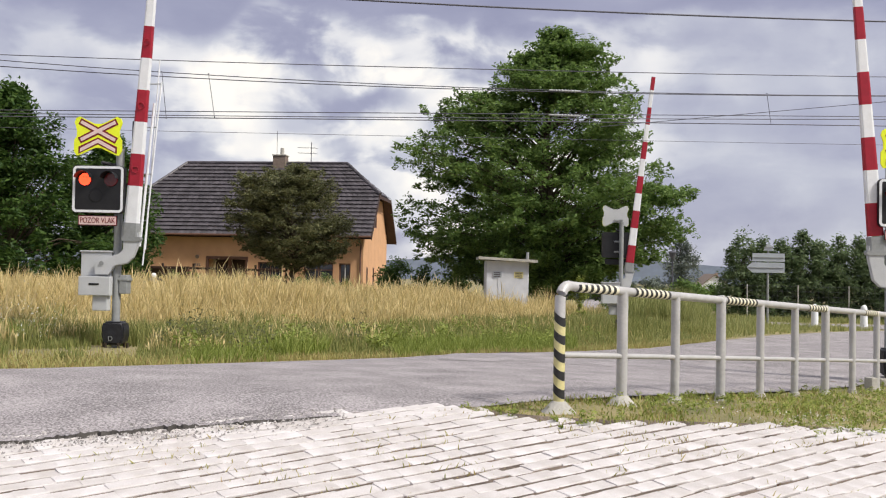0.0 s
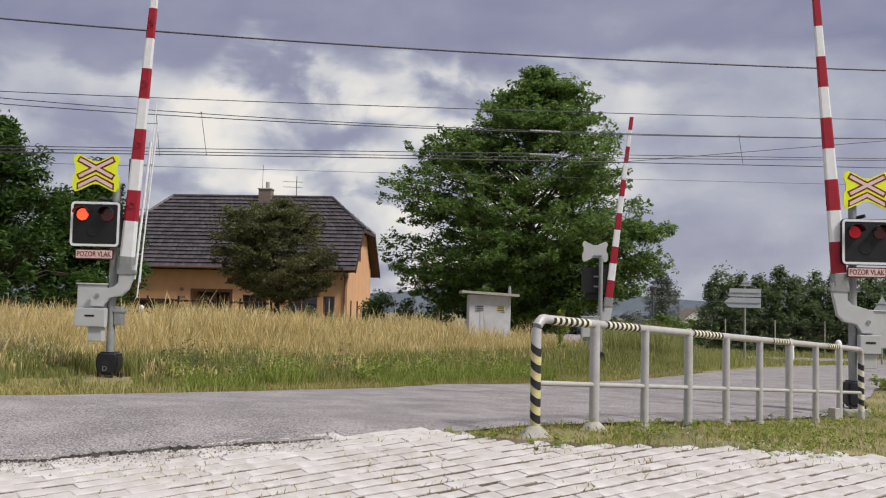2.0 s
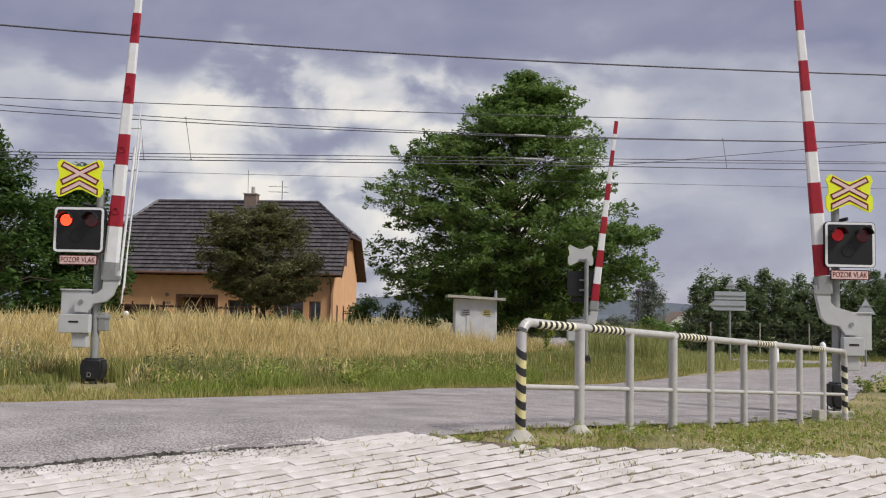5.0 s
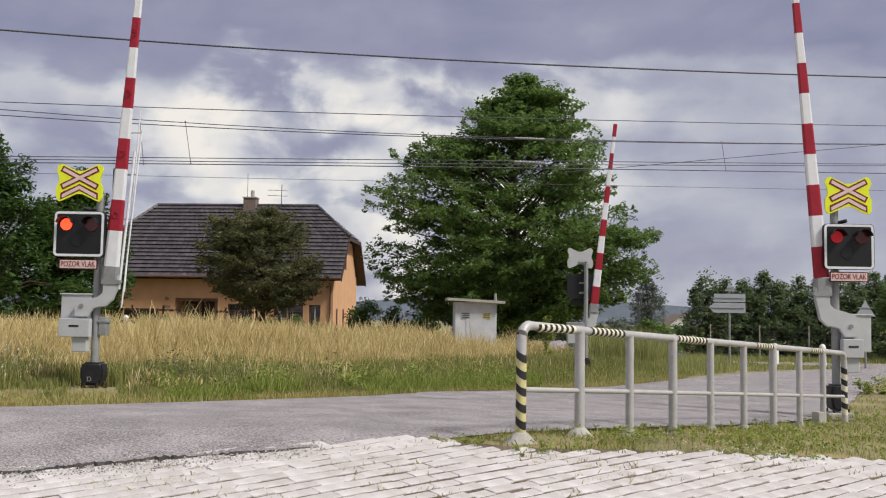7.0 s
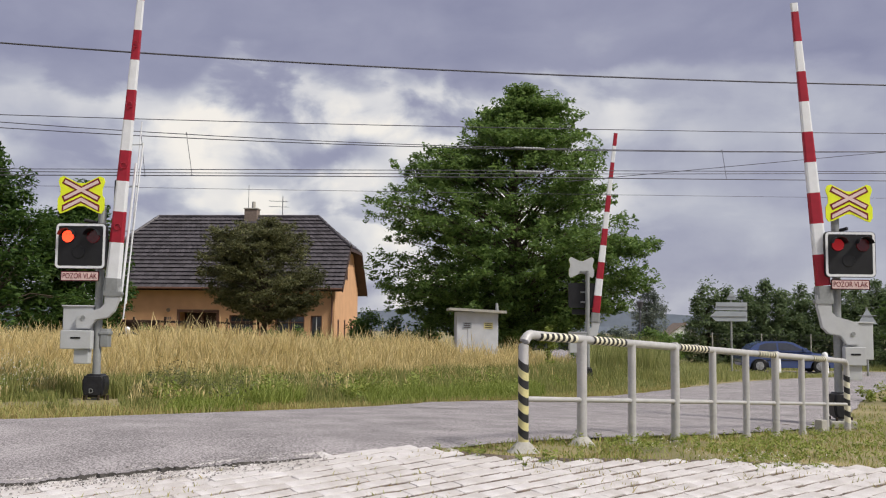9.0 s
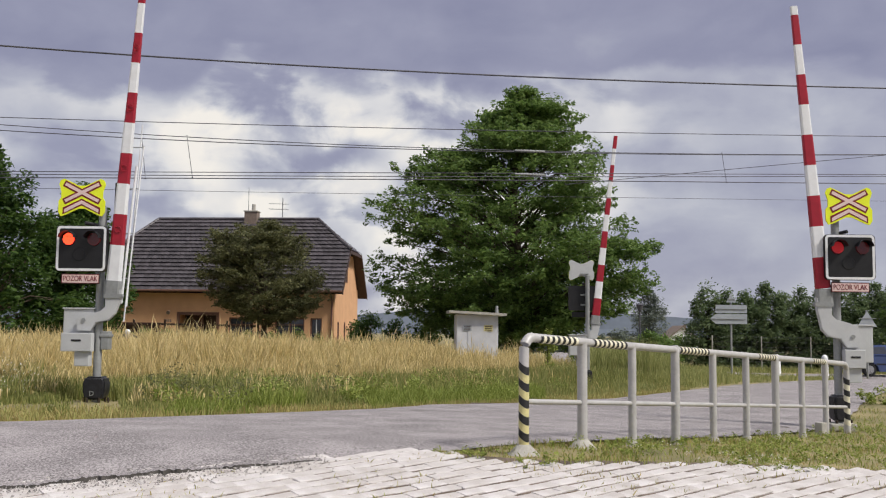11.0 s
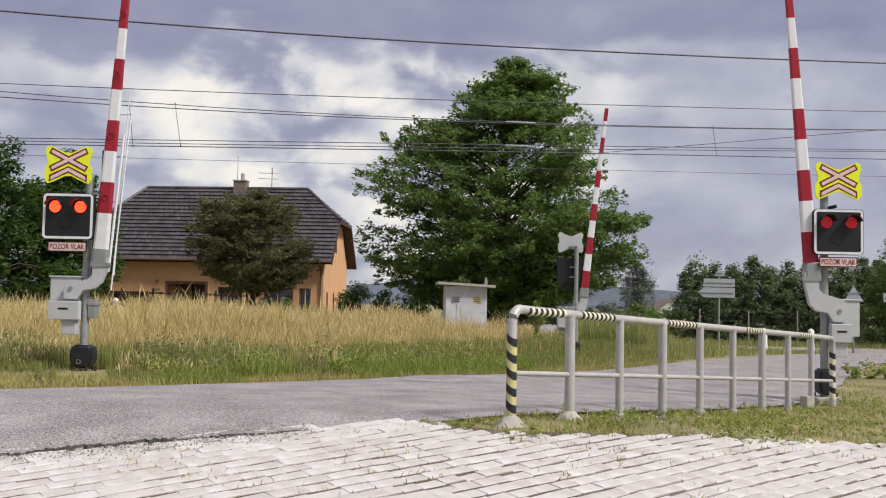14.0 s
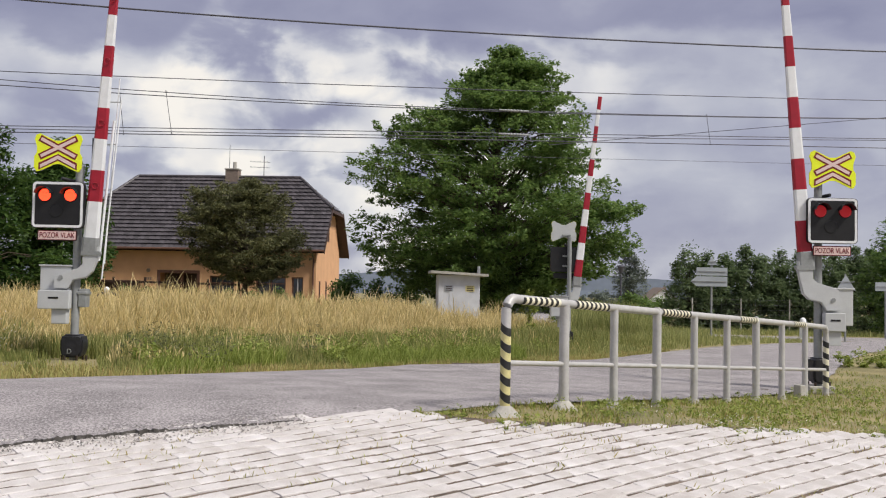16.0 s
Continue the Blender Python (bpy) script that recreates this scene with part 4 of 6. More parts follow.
# ---- railway: overhead wires and rails in the road ----
def wire(pts, r, label="taut dark overhead line wire"):
    p = [Vector(q) for q in pts]
    ext = p[0] + (p[0] - p[1]) * 3, p[-1] + (p[-1] - p[-2]) * 3
    bm = bmesh.new()
    if len(p) == 3:        # a gentle sag through three points
        pts2 = []
        for k in range(25):
            f = -1.0 + 4.0 * k / 24
            l0 = (f - 1) * (f - 2) / 2
            l1 = -f * (f - 2)
            l2 = f * (f - 1) / 2
            pts2.append(p[0] * l0 + p[1] * l1 + p[2] * l2)
        p = pts2
    else:
        p = [ext[0], *p, ext[1]]
    tube(bm, p, r, 6)
    solid("overhead_wire", bm, M["wire"], label, "wire", "overhead wires of the railway")


wire([(-7.56, 15.94, 5.91), (-0.07, 16.99, 5.80), (8.44, 18.18, 5.91)], 0.015, "thick dark feeder cable over the crossing")
wire([(-11.48, 24.39, 6.52), (-0.09, 25.99, 6.66), (12.88, 27.8, 6.96)], 0.011)
wire([(-9.27, 19.7, 5.34), (-0.06, 20.99, 5.18), (10.39, 22.45, 5.42)], 0.009)
wire([(-9.26, 19.7, 5.22), (-0.06, 20.99, 5.14), (10.39, 22.45, 5.41)], 0.010)
wire([(-9.22, 19.71, 4.36), (-0.05, 20.99, 4.63), (10.38, 22.45, 4.94)], 0.009)
wire([(-9.22, 19.71, 4.23), (-0.05, 20.99, 4.48), (10.38, 22.45, 4.72)], 0.011)
wire([(-10.54, 22.53, 4.75), (-0.06, 23.99, 5.03), (11.87, 25.66, 5.43)], 0.010)
wire([(-11.4, 24.4, 4.69), (-0.06, 25.99, 4.84), (12.84, 27.8, 5.05)], 0.006, "thin dark overhead line wire")


def short_wire(a, b, r, label):
    bm = bmesh.new()
    rod(bm, a, b, r, seg=6)
    for q in (a, b):
        bmesh.ops.create_icosphere(bm, subdivisions=1, radius=r * 2.6, matrix=Matrix.Translation(q))
    solid("dropper_wire", bm, M["wire"], label, "wire", "overhead wires of the railway")


short_wire((-5.55, 20.22, 5.25), (-5.41, 20.24, 4.36), 0.006, "thin dropper between two overhead wires")
short_wire((6.35, 21.89, 5.31), (6.45, 21.9, 4.63), 0.006, "thin dropper between two overhead wires")
short_wire((-6.48, 20.09, 5.25), (-6.37, 20.11, 4.30), 0.006, "thin dropper between two overhead wires")
short_wire((3.07, 24.43, 4.93), (20.7, 26.9, 7.09), 0.008, "slanting dark wire of the overhead line")


def rails():
    for k, y0 in enumerate((14.75, 18.2)):
        for e in (0,):
            bm = bmesh.new()
            pts = []
            for x in np.arange(-0.5, 7.6, 0.5):
                y = y0 + 0.14 * x
                if near_edge_y(x) + 0.1 < y < far_edge_y(x) - 0.1:
                    pts.append((x, y))
            if len(pts) < 2:
                continue
            va = [[bm.verts.new((x, y + dy, gz(x, y) + dz)) for x, y in pts] for dy, dz in ((-0.06, 0.022), (-0.05, 0.034), (0.05, 0.034), (0.06, 0.022))]
            for a, b in zip(va, va[1:]):
                for i in range(len(pts) - 1):
                    bm.faces.new((a[i], a[i + 1], b[i + 1], b[i]))
            solid("track_rail", bm, M["rail_steel"], "dark steel rail and groove set in the asphalt", "rail", "rails of the crossing", kind="")


rails()


# ---- trees and shrubs ----
def leaf_cloud(rng, centres, per, size, droop=0.3, flat=1.0):
    """Small folded leaves scattered about cluster centres: verts, faces. centres: x, y, z, radius."""
    verts, faces = [], []
    for cx, cy, cz, r in centres:
        for _ in range(per):
            d = Vector((rng.gauss(0, 1), rng.gauss(0, 1), rng.gauss(0, 0.75)))
            d = d.normalized() * r * rng.random() ** 0.45
            d.z *= flat
            c = Vector((cx + d.x, cy + d.y, cz + d.z - droop * (d.x * d.x + d.y * d.y) / max(r, 0.1) * 0.4))
            a = Vector((rng.gauss(0, 1), rng.gauss(0, 1), rng.gauss(0, 0.5))).normalized()
            b = a.cross(Vector((rng.gauss(0, 0.5), rng.gauss(0, 0.5), 1))).normalized()
            s = size * rng.uniform(0.6, 1.3)
            i = len(verts)
            verts += [c - a * s, c - b * s * 0.45 + Vector((0, 0, s * 0.1)), c + a * s, c + b * s * 0.45 + Vector((0, 0, s * 0.1))]
            faces += [(i, i + 1, i + 2), (i, i + 2, i + 3)]
    return verts, faces


def tree(name, m, label, height, profile, trunk_h, trunk_r, n_clusters, per, size, leaf, seed, cluster_r=(0.5, 1.0), fill=0.55, group="", lean=(0, 0), category="tree"):
    """profile: pairs of height share and radius in metres; clusters sit mostly near the outer shell."""
    rng = random.Random(seed)
    t = thing(name, m, label, category, group)

    def radius(f):
        for (f0, r0), (f1, r1) in zip(profile, profile[1:]):
            if f0 <= f <= f1:
                return r0 + (r1 - r0) * (f - f0) / (f1 - f0)
        return profile[-1][1]

    centres = []
    while len(centres) < n_clusters:
        f = rng.uniform(profile[0][0], 1.0)
        if rng.random() > 0.25 + radius(f) / max(r for _, r in profile):
            continue
        an = rng.uniform(0, 2 * math.pi)
        rr = radius(f) * (1 + 0.22 * noise.noise((math.cos(an) * 1.6, math.sin(an) * 1.6, f * 4 + seed)))
        q = rng.random() ** fill
        cr = rng.uniform(*cluster_r)
        rad = max(0.05, rr * q - cr * 0.5)
        centres.append((math.cos(an) * rad + lean[0] * f, math.sin(an) * rad + lean[1] * f, f * height - cr * 0.3, cr))
    bm = bmesh.new()
    top = trunk_h
    pts = [(0, 0, -0.15), (0.02, 0, 0.1), (lean[0] * 0.2, 0.03, top * 0.5), (lean[0] * 0.4, -0.03, top), (lean[0] * 0.6, 0, height * 0.75)]
    tube(bm, pts, [trunk_r * 1.35, trunk_r * 1.05, trunk_r * 0.9, trunk_r * 0.75, trunk_r * 0.15], 10)
    part("trunk", bm, M["bark"], t, smooth=True)
    bm = bmesh.new()
    for c in centres[::3 if len(centres) < 400 else 7]:
        f0 = rng.uniform(0.55, 1.0) * min(top * 1.6, max(0.4, c[2] * 0.8))
        s = Vector((lean[0] * 0.4, 0, min(f0, c[2])))
        e = Vector(c[:3])
        mid = s.lerp(e, 0.55) + Vector((0, 0, 0.12 * (e - s).length))
        tube(bm, [s, mid, e], [trunk_r * 0.28, trunk_r * 0.16, 0.012], 5)
    part("limb", bm, M["bark"], t, smooth=True)
    v, f = leaf_cloud(rng, centres, per, size)
    crown = raw("crown", v, f, M[leaf], t)
    crown["kind"] = "stuff"
    return t


def bough_tree(name, m, label, height, profile, trunk_r, n_boughs, per_bough, per, size, leaf, seed, spray, category="tree"):
    """A tree of boughs that carry flat leafy sprays; profile: height share, radius and sideways shift of the crown."""
    rng = random.Random(seed)
    t = thing(name, m, label, category)

    def crown_at(f):
        for (f0, r0, c0), (f1, r1, c1) in zip(profile, profile[1:]):
            if f0 <= f <= f1:
                k = (f - f0) / (f1 - f0)
                return r0 + (r1 - r0) * k, c0 + (c1 - c0) * k
        return profile[-1][1], profile[-1][2]

    def stem(z):
        f = z / height
        return Vector((crown_at(f)[1] * 0.45 * min(1, f * 3), 0.06 * math.sin(z), z))

    bm = bmesh.new()
    zs = [-0.15, 0.15, *[height * k / 10 for k in range(1, 10)]]
    tube(bm, [stem(z) for z in zs], [trunk_r * (1.4 if i == 0 else 1.05 * (1 - z / height) ** 0.8 + 0.05) for i, z in enumerate(zs)], 10)
    part("trunk", bm, M["bark"], t, smooth=True)
    bm = bmesh.new()
    big, tips = [], []
    rmax = max(p[1] for p in profile)
    k = 0
    while k < n_boughs:
        f = rng.uniform(profile[0][0], 1.0)
        r, c = crown_at(f)
        if rng.random() > 0.15 + r / rmax:
            continue
        k += 1
        an = k * 2.39996 + rng.uniform(-0.3, 0.3)
        reach = max(0.35, r - spray * 1.25) * rng.uniform(0.82, 1.08) * (1 + 0.10 * noise.noise((math.cos(an) * 2, math.sin(an) * 2, f * 5 + seed)))
        end = Vector((c + math.cos(an) * reach, math.sin(an) * reach, f * height))
        rise = (0.30 + 0.25 * f) * reach
        root = stem(max(height * 0.06, min(height * 0.86, f * height - rise)))
        mid = root.lerp(end, 0.5) + Vector((0, 0, 0.09 * reach))
        tube(bm, [root, mid, end], [max(0.02, trunk_r * 0.26 * (1 - f * 0.6)), trunk_r * 0.10, 0.008], 5)
        side = Vector((-math.sin(an), math.cos(an), 0))
        for j in range(per_bough):
            u = 0.24 + 0.76 * ((j + rng.random()) / per_bough) ** 0.7
            p = root.lerp(mid, u * 2) if u < 0.5 else mid.lerp(end, u * 2 - 1)
            w = spray * rng.uniform(0.55, 1.25) * (1.15 - 0.45 * u)
            p = p + side * rng.gauss(0, 0.22 * reach * (1.15 - 0.5 * u)) + Vector((0, 0, rng.gauss(0, 0.05 * height * (1.1 - u))))
            big.append((p.x, p.y, p.z, w))
        for j in range(5):
            d = Vector((math.cos(an), math.sin(an), rng.uniform(-0.5, 0.75))) + side * rng.uniform(-0.8, 0.8)
            p = end + d.normalized() * spray * rng.uniform(0.2, 1.0)
            tips.append((p.x, p.y, p.z, spray * rng.uniform(0.18, 0.4)))
    part("limb", bm, M["bark"], t, smooth=True)
    v, f = leaf_cloud(rng, big, per, size, 0.5, 0.6)
    v2, f2 = leaf_cloud(rng, tips, per // 4, size, 0.3, 0.9)
    n = len(v)
    crown = raw("crown", v + v2, f + [tuple(i + n for i in q) for q in f2], M[leaf], t)
    crown["kind"] = "stuff"
    return t


def build_trees():
    bough_tree("broadleaf_tree", on(3.65, 45.5), "large full-crowned deciduous tree with layered green boughs", 13.1,
               [(0.07, 3.2, -1.6), (0.108, 4.3, -1.4), (0.184, 5.9, -0.6), (0.283, 6.8, -0.3), (0.405, 6.9, -0.6), (0.55, 6.6, -1.05), (0.653, 5.9, -0.95), (0.764, 4.6, -0.25),
                (0.825, 3.8, 0.1), (0.917, 2.7, 0.3), (1.0, 1.2, 0.2)], 0.36, 250, 11, 58, 0.105, "leaf_big", 11, 0.66)
    bough_tree("fruit_tree", on(-8.75, 47.0), "rounded old fruit tree with dull olive and rusty leaves", 6.7,
               [(0.26, 1.7, 0.4), (0.34, 2.6, 0.3), (0.45, 3.2, 0.0), (0.62, 3.4, -0.5), (0.78, 3.2, -0.55), (0.9, 2.5, -0.45), (1.0, 1.3, -0.3)], 0.15, 150, 8, 46, 0.075, "leaf_apple", 5, 0.46)
    for i, (x, y, h, r) in enumerate(((-21.5, 44, 9.6, 4.6), (-18.6, 48.5, 8.3, 3.0), (-26.5, 50, 11.5, 5.0))):
        tree("broadleaf_tree", on(x, y), "dense dark green broadleaf tree at the garden edge", h,
             [(0.03, r * 0.8), (0.2, r), (0.5, r * 0.95), (0.75, r * 0.7), (0.9, r * 0.4), (1.0, 0.3)], 1.6, 0.22, 190, 150, 0.15, "leaf_left", 31 + i, (0.5, 1.0), 0.42)
    hx = 14.0
    rng_h = random.Random(77)
    for i in range(19):
        h = 3.9 + 0.03 * i + 0.75 * rng_h.random()
        tree("hedge_shrub", on(hx, 51.0 + 0.17 * i), "tall dense dark green hedge shrub in a row", h,
             [(0.0, 1.5), (0.3, 1.6), (0.70, 1.45), (0.84, 0.9), (0.93, 0.4), (1.0, 0.08)], 0.8, 0.06, 130, 58, 0.10, "leaf_hedge", 60 + i, (0.2, 0.55), 0.4, "hedge along the side road", category="shrub")
        hx += 0.92 + 0.14 * (i % 3)
    tree("broadleaf_tree", on(23.6, 47.5), "green garden tree standing over the hedge", 6.2,
         [(0.1, 1.4), (0.35, 2.2), (0.65, 2.0), (0.85, 1.2), (1.0, 0.2)], 1.5, 0.14, 80, 110, 0.12, "leaf_big", 83, (0.4, 0.8), 0.42)
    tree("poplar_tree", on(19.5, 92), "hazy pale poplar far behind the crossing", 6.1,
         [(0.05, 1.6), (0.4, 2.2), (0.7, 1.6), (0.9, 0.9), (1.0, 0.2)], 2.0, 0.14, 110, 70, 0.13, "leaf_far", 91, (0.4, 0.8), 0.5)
    for i, (x, y, h) in enumerate(((-4.0, 52, 2.6), (-2.4, 50, 2.2), (-0.9, 54, 1.9), (-4.9, 55, 2.0))):
        tree("bush", on(x, y), "green bush beside the garden", h, [(0.0, 0.9), (0.4, 1.1), (0.8, 0.7), (1.0, 0.15)], 0.5, 0.04, 26, 80, 0.10, "leaf_left", 100 + i, (0.3, 0.5), 0.45, "bushes beside the house", category="shrub")
    for i, (x, y, h) in enumerate(((8.5, 56, 1.7), (10.4, 58, 1.5), (12.2, 57, 1.9), (13.6, 60, 1.6), (15.8, 64, 1.8))):
        tree("bush", on(x, y), "low green bush on the far side of the road", h, [(0.0, 1.3), (0.4, 1.5), (0.8, 1.0), (1.0, 0.2)], 0.4, 0.04, 30, 80, 0.12, "leaf_big", 140 + i, (0.3, 0.6), 0.45, "bushes beyond the road", category="shrub")
    tree("tall_weed", on(3.75, 35.0), "tall leafy green weed standing over the meadow", 2.0, [(0.1, 0.3), (0.4, 0.42), (0.7, 0.3), (0.9, 0.16), (1.0, 0.05)],
         1.2, 0.02, 34, 40, 0.05, "leaf_weed", 201, (0.08, 0.2), 0.5, category="weed")
    rng = random.Random(4)
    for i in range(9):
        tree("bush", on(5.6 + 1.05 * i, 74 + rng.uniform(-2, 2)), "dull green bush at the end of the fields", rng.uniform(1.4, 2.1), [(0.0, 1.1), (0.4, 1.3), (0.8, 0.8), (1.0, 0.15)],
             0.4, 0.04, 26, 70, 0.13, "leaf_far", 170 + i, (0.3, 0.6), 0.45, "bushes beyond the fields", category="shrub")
    for i in range(9):      # low shrubs before the house
        x = -17.5 + 1.35 * i + rng.uniform(-0.3, 0.3)
        tree("bush", on(x, 51.5 + rng.uniform(-1, 1)), "low green garden shrub before the house", rng.uniform(1.0, 1.5), [(0.0, 0.7), (0.5, 0.85), (0.85, 0.5), (1.0, 0.1)],
             0.3, 0.03, 16, 70, 0.09, "leaf_big", 120 + i, (0.25, 0.4), 0.45, "shrubs before the house", category="shrub")


build_trees()
build_weeds()


# ---- house ----
def sheet_wall(bm, polys, put, thick):
    """Flat pieces that share their corners, joined and pushed to a thickness along the vector."""
    seen = {}

    def vert(p):
        k = (round(p[0], 4), round(p[1], 4))
        if k not in seen:
            seen[k] = bm.verts.new(put(*p))
        return seen[k]

    faces = [bm.faces.new([vert(p) for p in poly]) for poly in polys]
    res = bmesh.ops.extrude_face_region(bm, geom=faces, use_keep_orig=True)
    bmesh.ops.translate(bm, vec=thick, verts=[g for g in res["geom"] if isinstance(g, bmesh.types.BMVert)])
    bmesh.ops.recalc_face_normals(bm, faces=bm.faces[:])


def cells(xs, zs, holes):
    return [[(a, c), (b, c), (b, d), (a, d)] for a, b in zip(xs, xs[1:]) for c, d in zip(zs, zs[1:])
            if not any(h[0] <= (a + b) / 2 <= h[1] and h[2] <= (c + d) / 2 <= h[3] for h in holes)]


def house():
    t = thing("house", pose(-6.55, 57.2, -0.2, 0, 0, -4.6), "peach-plastered house with a dark tiled half-hipped roof", "house")
    X0, X1, D, E = -14.0, 0.0, 8.0, 3.95
    door, garage = (-9.6, -7.0, -0.3, 2.25), (-13.6, -10.6, -0.3, 1.6)
    win1, win2, win3 = (-3.6, -1.8, 0.75, 1.95), (-1.45, -0.75, 0.0, 1.95), (-6.4, -4.9, 0.75, 1.95)
    holes = [door, garage, win1, win2, win3]
    bm = bmesh.new()
    xs = sorted({X0, X1, *[h[0] for h in holes], *[h[1] for h in holes]})
    zs = sorted({-0.3, E, *[h[2] for h in holes], *[h[3] for h in holes]})
    sheet_wall(bm, cells(xs, zs, holes), lambda x, z: (x, 0, z), Vector((0, 0.35, 0)))
    part("wall", bm, M["plaster"], t)
    bm = bmesh.new()
    box(bm, (X1 - X0, 0.3, E + 0.3), ((X0 + X1) / 2, D - 0.15, E / 2 - 0.15))
    part("wall", bm, M["plaster"], t)
    # openings: frames, leaves and panes
    for h, kind in ((door, "recess"), (garage, "garage"), (win1, "window"), (win2, "door"), (win3, "window")):
        bm = bmesh.new()
        w, hh = h[1] - h[0], h[3] - h[2]
        fw = 0.16 if kind in ("recess", "garage") else 0.08
        out = -0.03 if kind in ("recess", "garage") else 0.10
        for size, at in (((fw, 0.12, hh), (h[0] + fw / 2, out + 0.06, (h[2] + h[3]) / 2)), ((fw, 0.12, hh), (h[1] - fw / 2, out + 0.06, (h[2] + h[3]) / 2)),
                         ((w - 2 * fw, 0.12, fw), ((h[0] + h[1]) / 2, out + 0.06, h[3] - fw / 2))):
            box(bm, size, at)
        fr = part("door_frame" if kind != "window" else "window_frame", bm, M["plinth"], t, "brown frame")
        bm = bmesh.new()
        dep = 1.3 if kind == "recess" else 0.22
        box(bm, (w - 2 * fw, 0.05, hh - fw), ((h[0] + h[1]) / 2, dep, (h[2] + h[3] - fw) / 2))
        part("pane" if kind in ("window", "door") else "leaf", bm, M["glass"] if kind in ("window", "door") else M["wood_dark"], fr,
             "dark glass" if kind in ("window", "door") else "dark brown wooden door")
        if kind == "recess":
            bm = bmesh.new()
            for x in (h[0] - 0.05, h[1] + 0.05):
                box(bm, (0.1, 1.0, hh), (x, 0.86, (h[2] + h[3]) / 2))
            box(bm, (w + 0.2, 1.0, 0.1), ((h[0] + h[1]) / 2, 0.86, h[3] + 0.05))
            part("porch_recess", bm, M["plaster"], fr)
            bm = bmesh.new()
            box(bm, (0.22, 0.22, hh), (h[0] + 1.35, 0.5, (h[2] + h[3]) / 2))
            part("porch_post", bm, M["plinth"], fr)
        if kind in ("window", "door"):
            bm = bmesh.new()
            box(bm, (0.05, 0.06, hh - fw), ((h[0] + h[1]) / 2, 0.16, (h[2] + h[3] - fw) / 2))
            if kind == "window":
                box(bm, (w - 2 * fw, 0.05, 0.05), ((h[0] + h[1]) / 2, 0.165, h[2] + hh * 0.66))
            part("mullion", bm, M["white"] if kind == "door" else M["plinth"], fr)
    # house number beside the garage as plain bars, and a wall lamp
    for k in range(3):
        bm = bmesh.new()
        box(bm, (0.09, 0.015, 0.16), (-10.25 + 0.13 * k, -0.008, 1.72))
        part("number_bar", bm, M["brick"], t)
    bm = bmesh.new()
    rod(bm, (-10.1, -0.02, 2.25), (-10.1, -0.16, 2.2), 0.09, 0.12, 12)
    part("wall_lamp", bm, M["brick"], t)
    # gable walls, the near one with openings
    rz = 8.3
    slope = (rz - E - 0.12) / 4.0
    clip_z = 6.05

    def gy(z):
        return (z - E) / slope

    for x0, x1, holes_g in ((-0.32, 0.0, [(1.0, 1.45, 0.35, 1.75), (3.1, 3.55, 0.35, 1.75), (5.4, 5.85, 0.35, 1.75)]), (X0, X0 + 0.32, [])):
        bm = bmesh.new()
        wy0, wy1, wz0, wz1 = 3.3, 4.1, 4.25, 5.65
        yc = gy(clip_z)
        ys = sorted({0.36, D - 0.31, wy0, wy1, *[h[0] for h in holes_g], *[h[1] for h in holes_g]})
        zs = sorted({-0.3, E, *[h[2] for h in holes_g], *[h[3] for h in holes_g]})
        polys = cells(ys, zs, holes_g)
        polys += [[(0.36, E), (wy0, E), (wy0, clip_z), (max(yc, 0.37), clip_z)], [(wy0, E), (wy1, E), (wy1, wz0), (wy0, wz0)],
                  [(wy0, wz1), (wy1, wz1), (wy1, clip_z), (wy0, clip_z)], [(wy1, E), (D - 0.31, E), (D - yc, clip_z), (wy1, clip_z)]]
        if not holes_g:
            polys.append([(wy0, wz0), (wy1, wz0), (wy1, wz1), (wy0, wz1)])
        sheet_wall(bm, polys, lambda y, z: (x0, y, z), Vector((x1 - x0, 0, 0)))
        part("wall", bm, M["plaster"], t)
        for h in [*holes_g, (wy0, wy1, wz0, wz1)] if holes_g else []:
            bm = bmesh.new()
            for size, at in (((0.08, 0.07, h[3] - h[2]), (-0.03, h[0] + 0.035, (h[2] + h[3]) / 2)), ((0.08, 0.07, h[3] - h[2]), (-0.03, h[1] - 0.035, (h[2] + h[3]) / 2)),
                             ((0.08, h[1] - h[0] - 0.14, 0.07), (-0.03, (h[0] + h[1]) / 2, h[3] - 0.035)), ((0.08, h[1] - h[0] - 0.14, 0.07), (-0.03, (h[0] + h[1]) / 2, h[2] + 0.035))):
                box(bm, size, at)
            fr = part("window_frame", bm, M["plinth"], t, "brown window frame")
            bm = bmesh.new()
            box(bm, (0.02, h[1] - h[0] - 0.12, h[3] - h[2] - 0.12), (-0.04, (h[0] + h[1]) / 2, (h[2] + h[3]) / 2))
            part("shutter", bm, M["wood_dark"], fr, "closed brown wooden shutter")
    # roof: deck, tile courses, ridge and verge
    ov, xl, xr = 0.5, X0 - 0.5, 0.55
    rl, rr = -12.45, -1.95
    ze = E + 0.12 - ov * slope
    zc = clip_z + 0.12

    def roof_y(z):
        return (z - (E + 0.12)) / slope

    def x_lim(z):
        f = max(0.0, (z - zc) / (rz - zc))
        return xl + (rl - xl) * f, xr + (rr - xr) * f

    ytop = roof_y(rz)
    bm = bmesh.new()
    prof = [(roof_y(ze), ze), (roof_y(zc), zc), (roof_y(7.4), 7.4), (ytop, rz)]
    f_l = [(x_lim(z)[0], y, z) for y, z in prof]
    f_r = [(x_lim(z)[1], y, z) for y, z in prof]
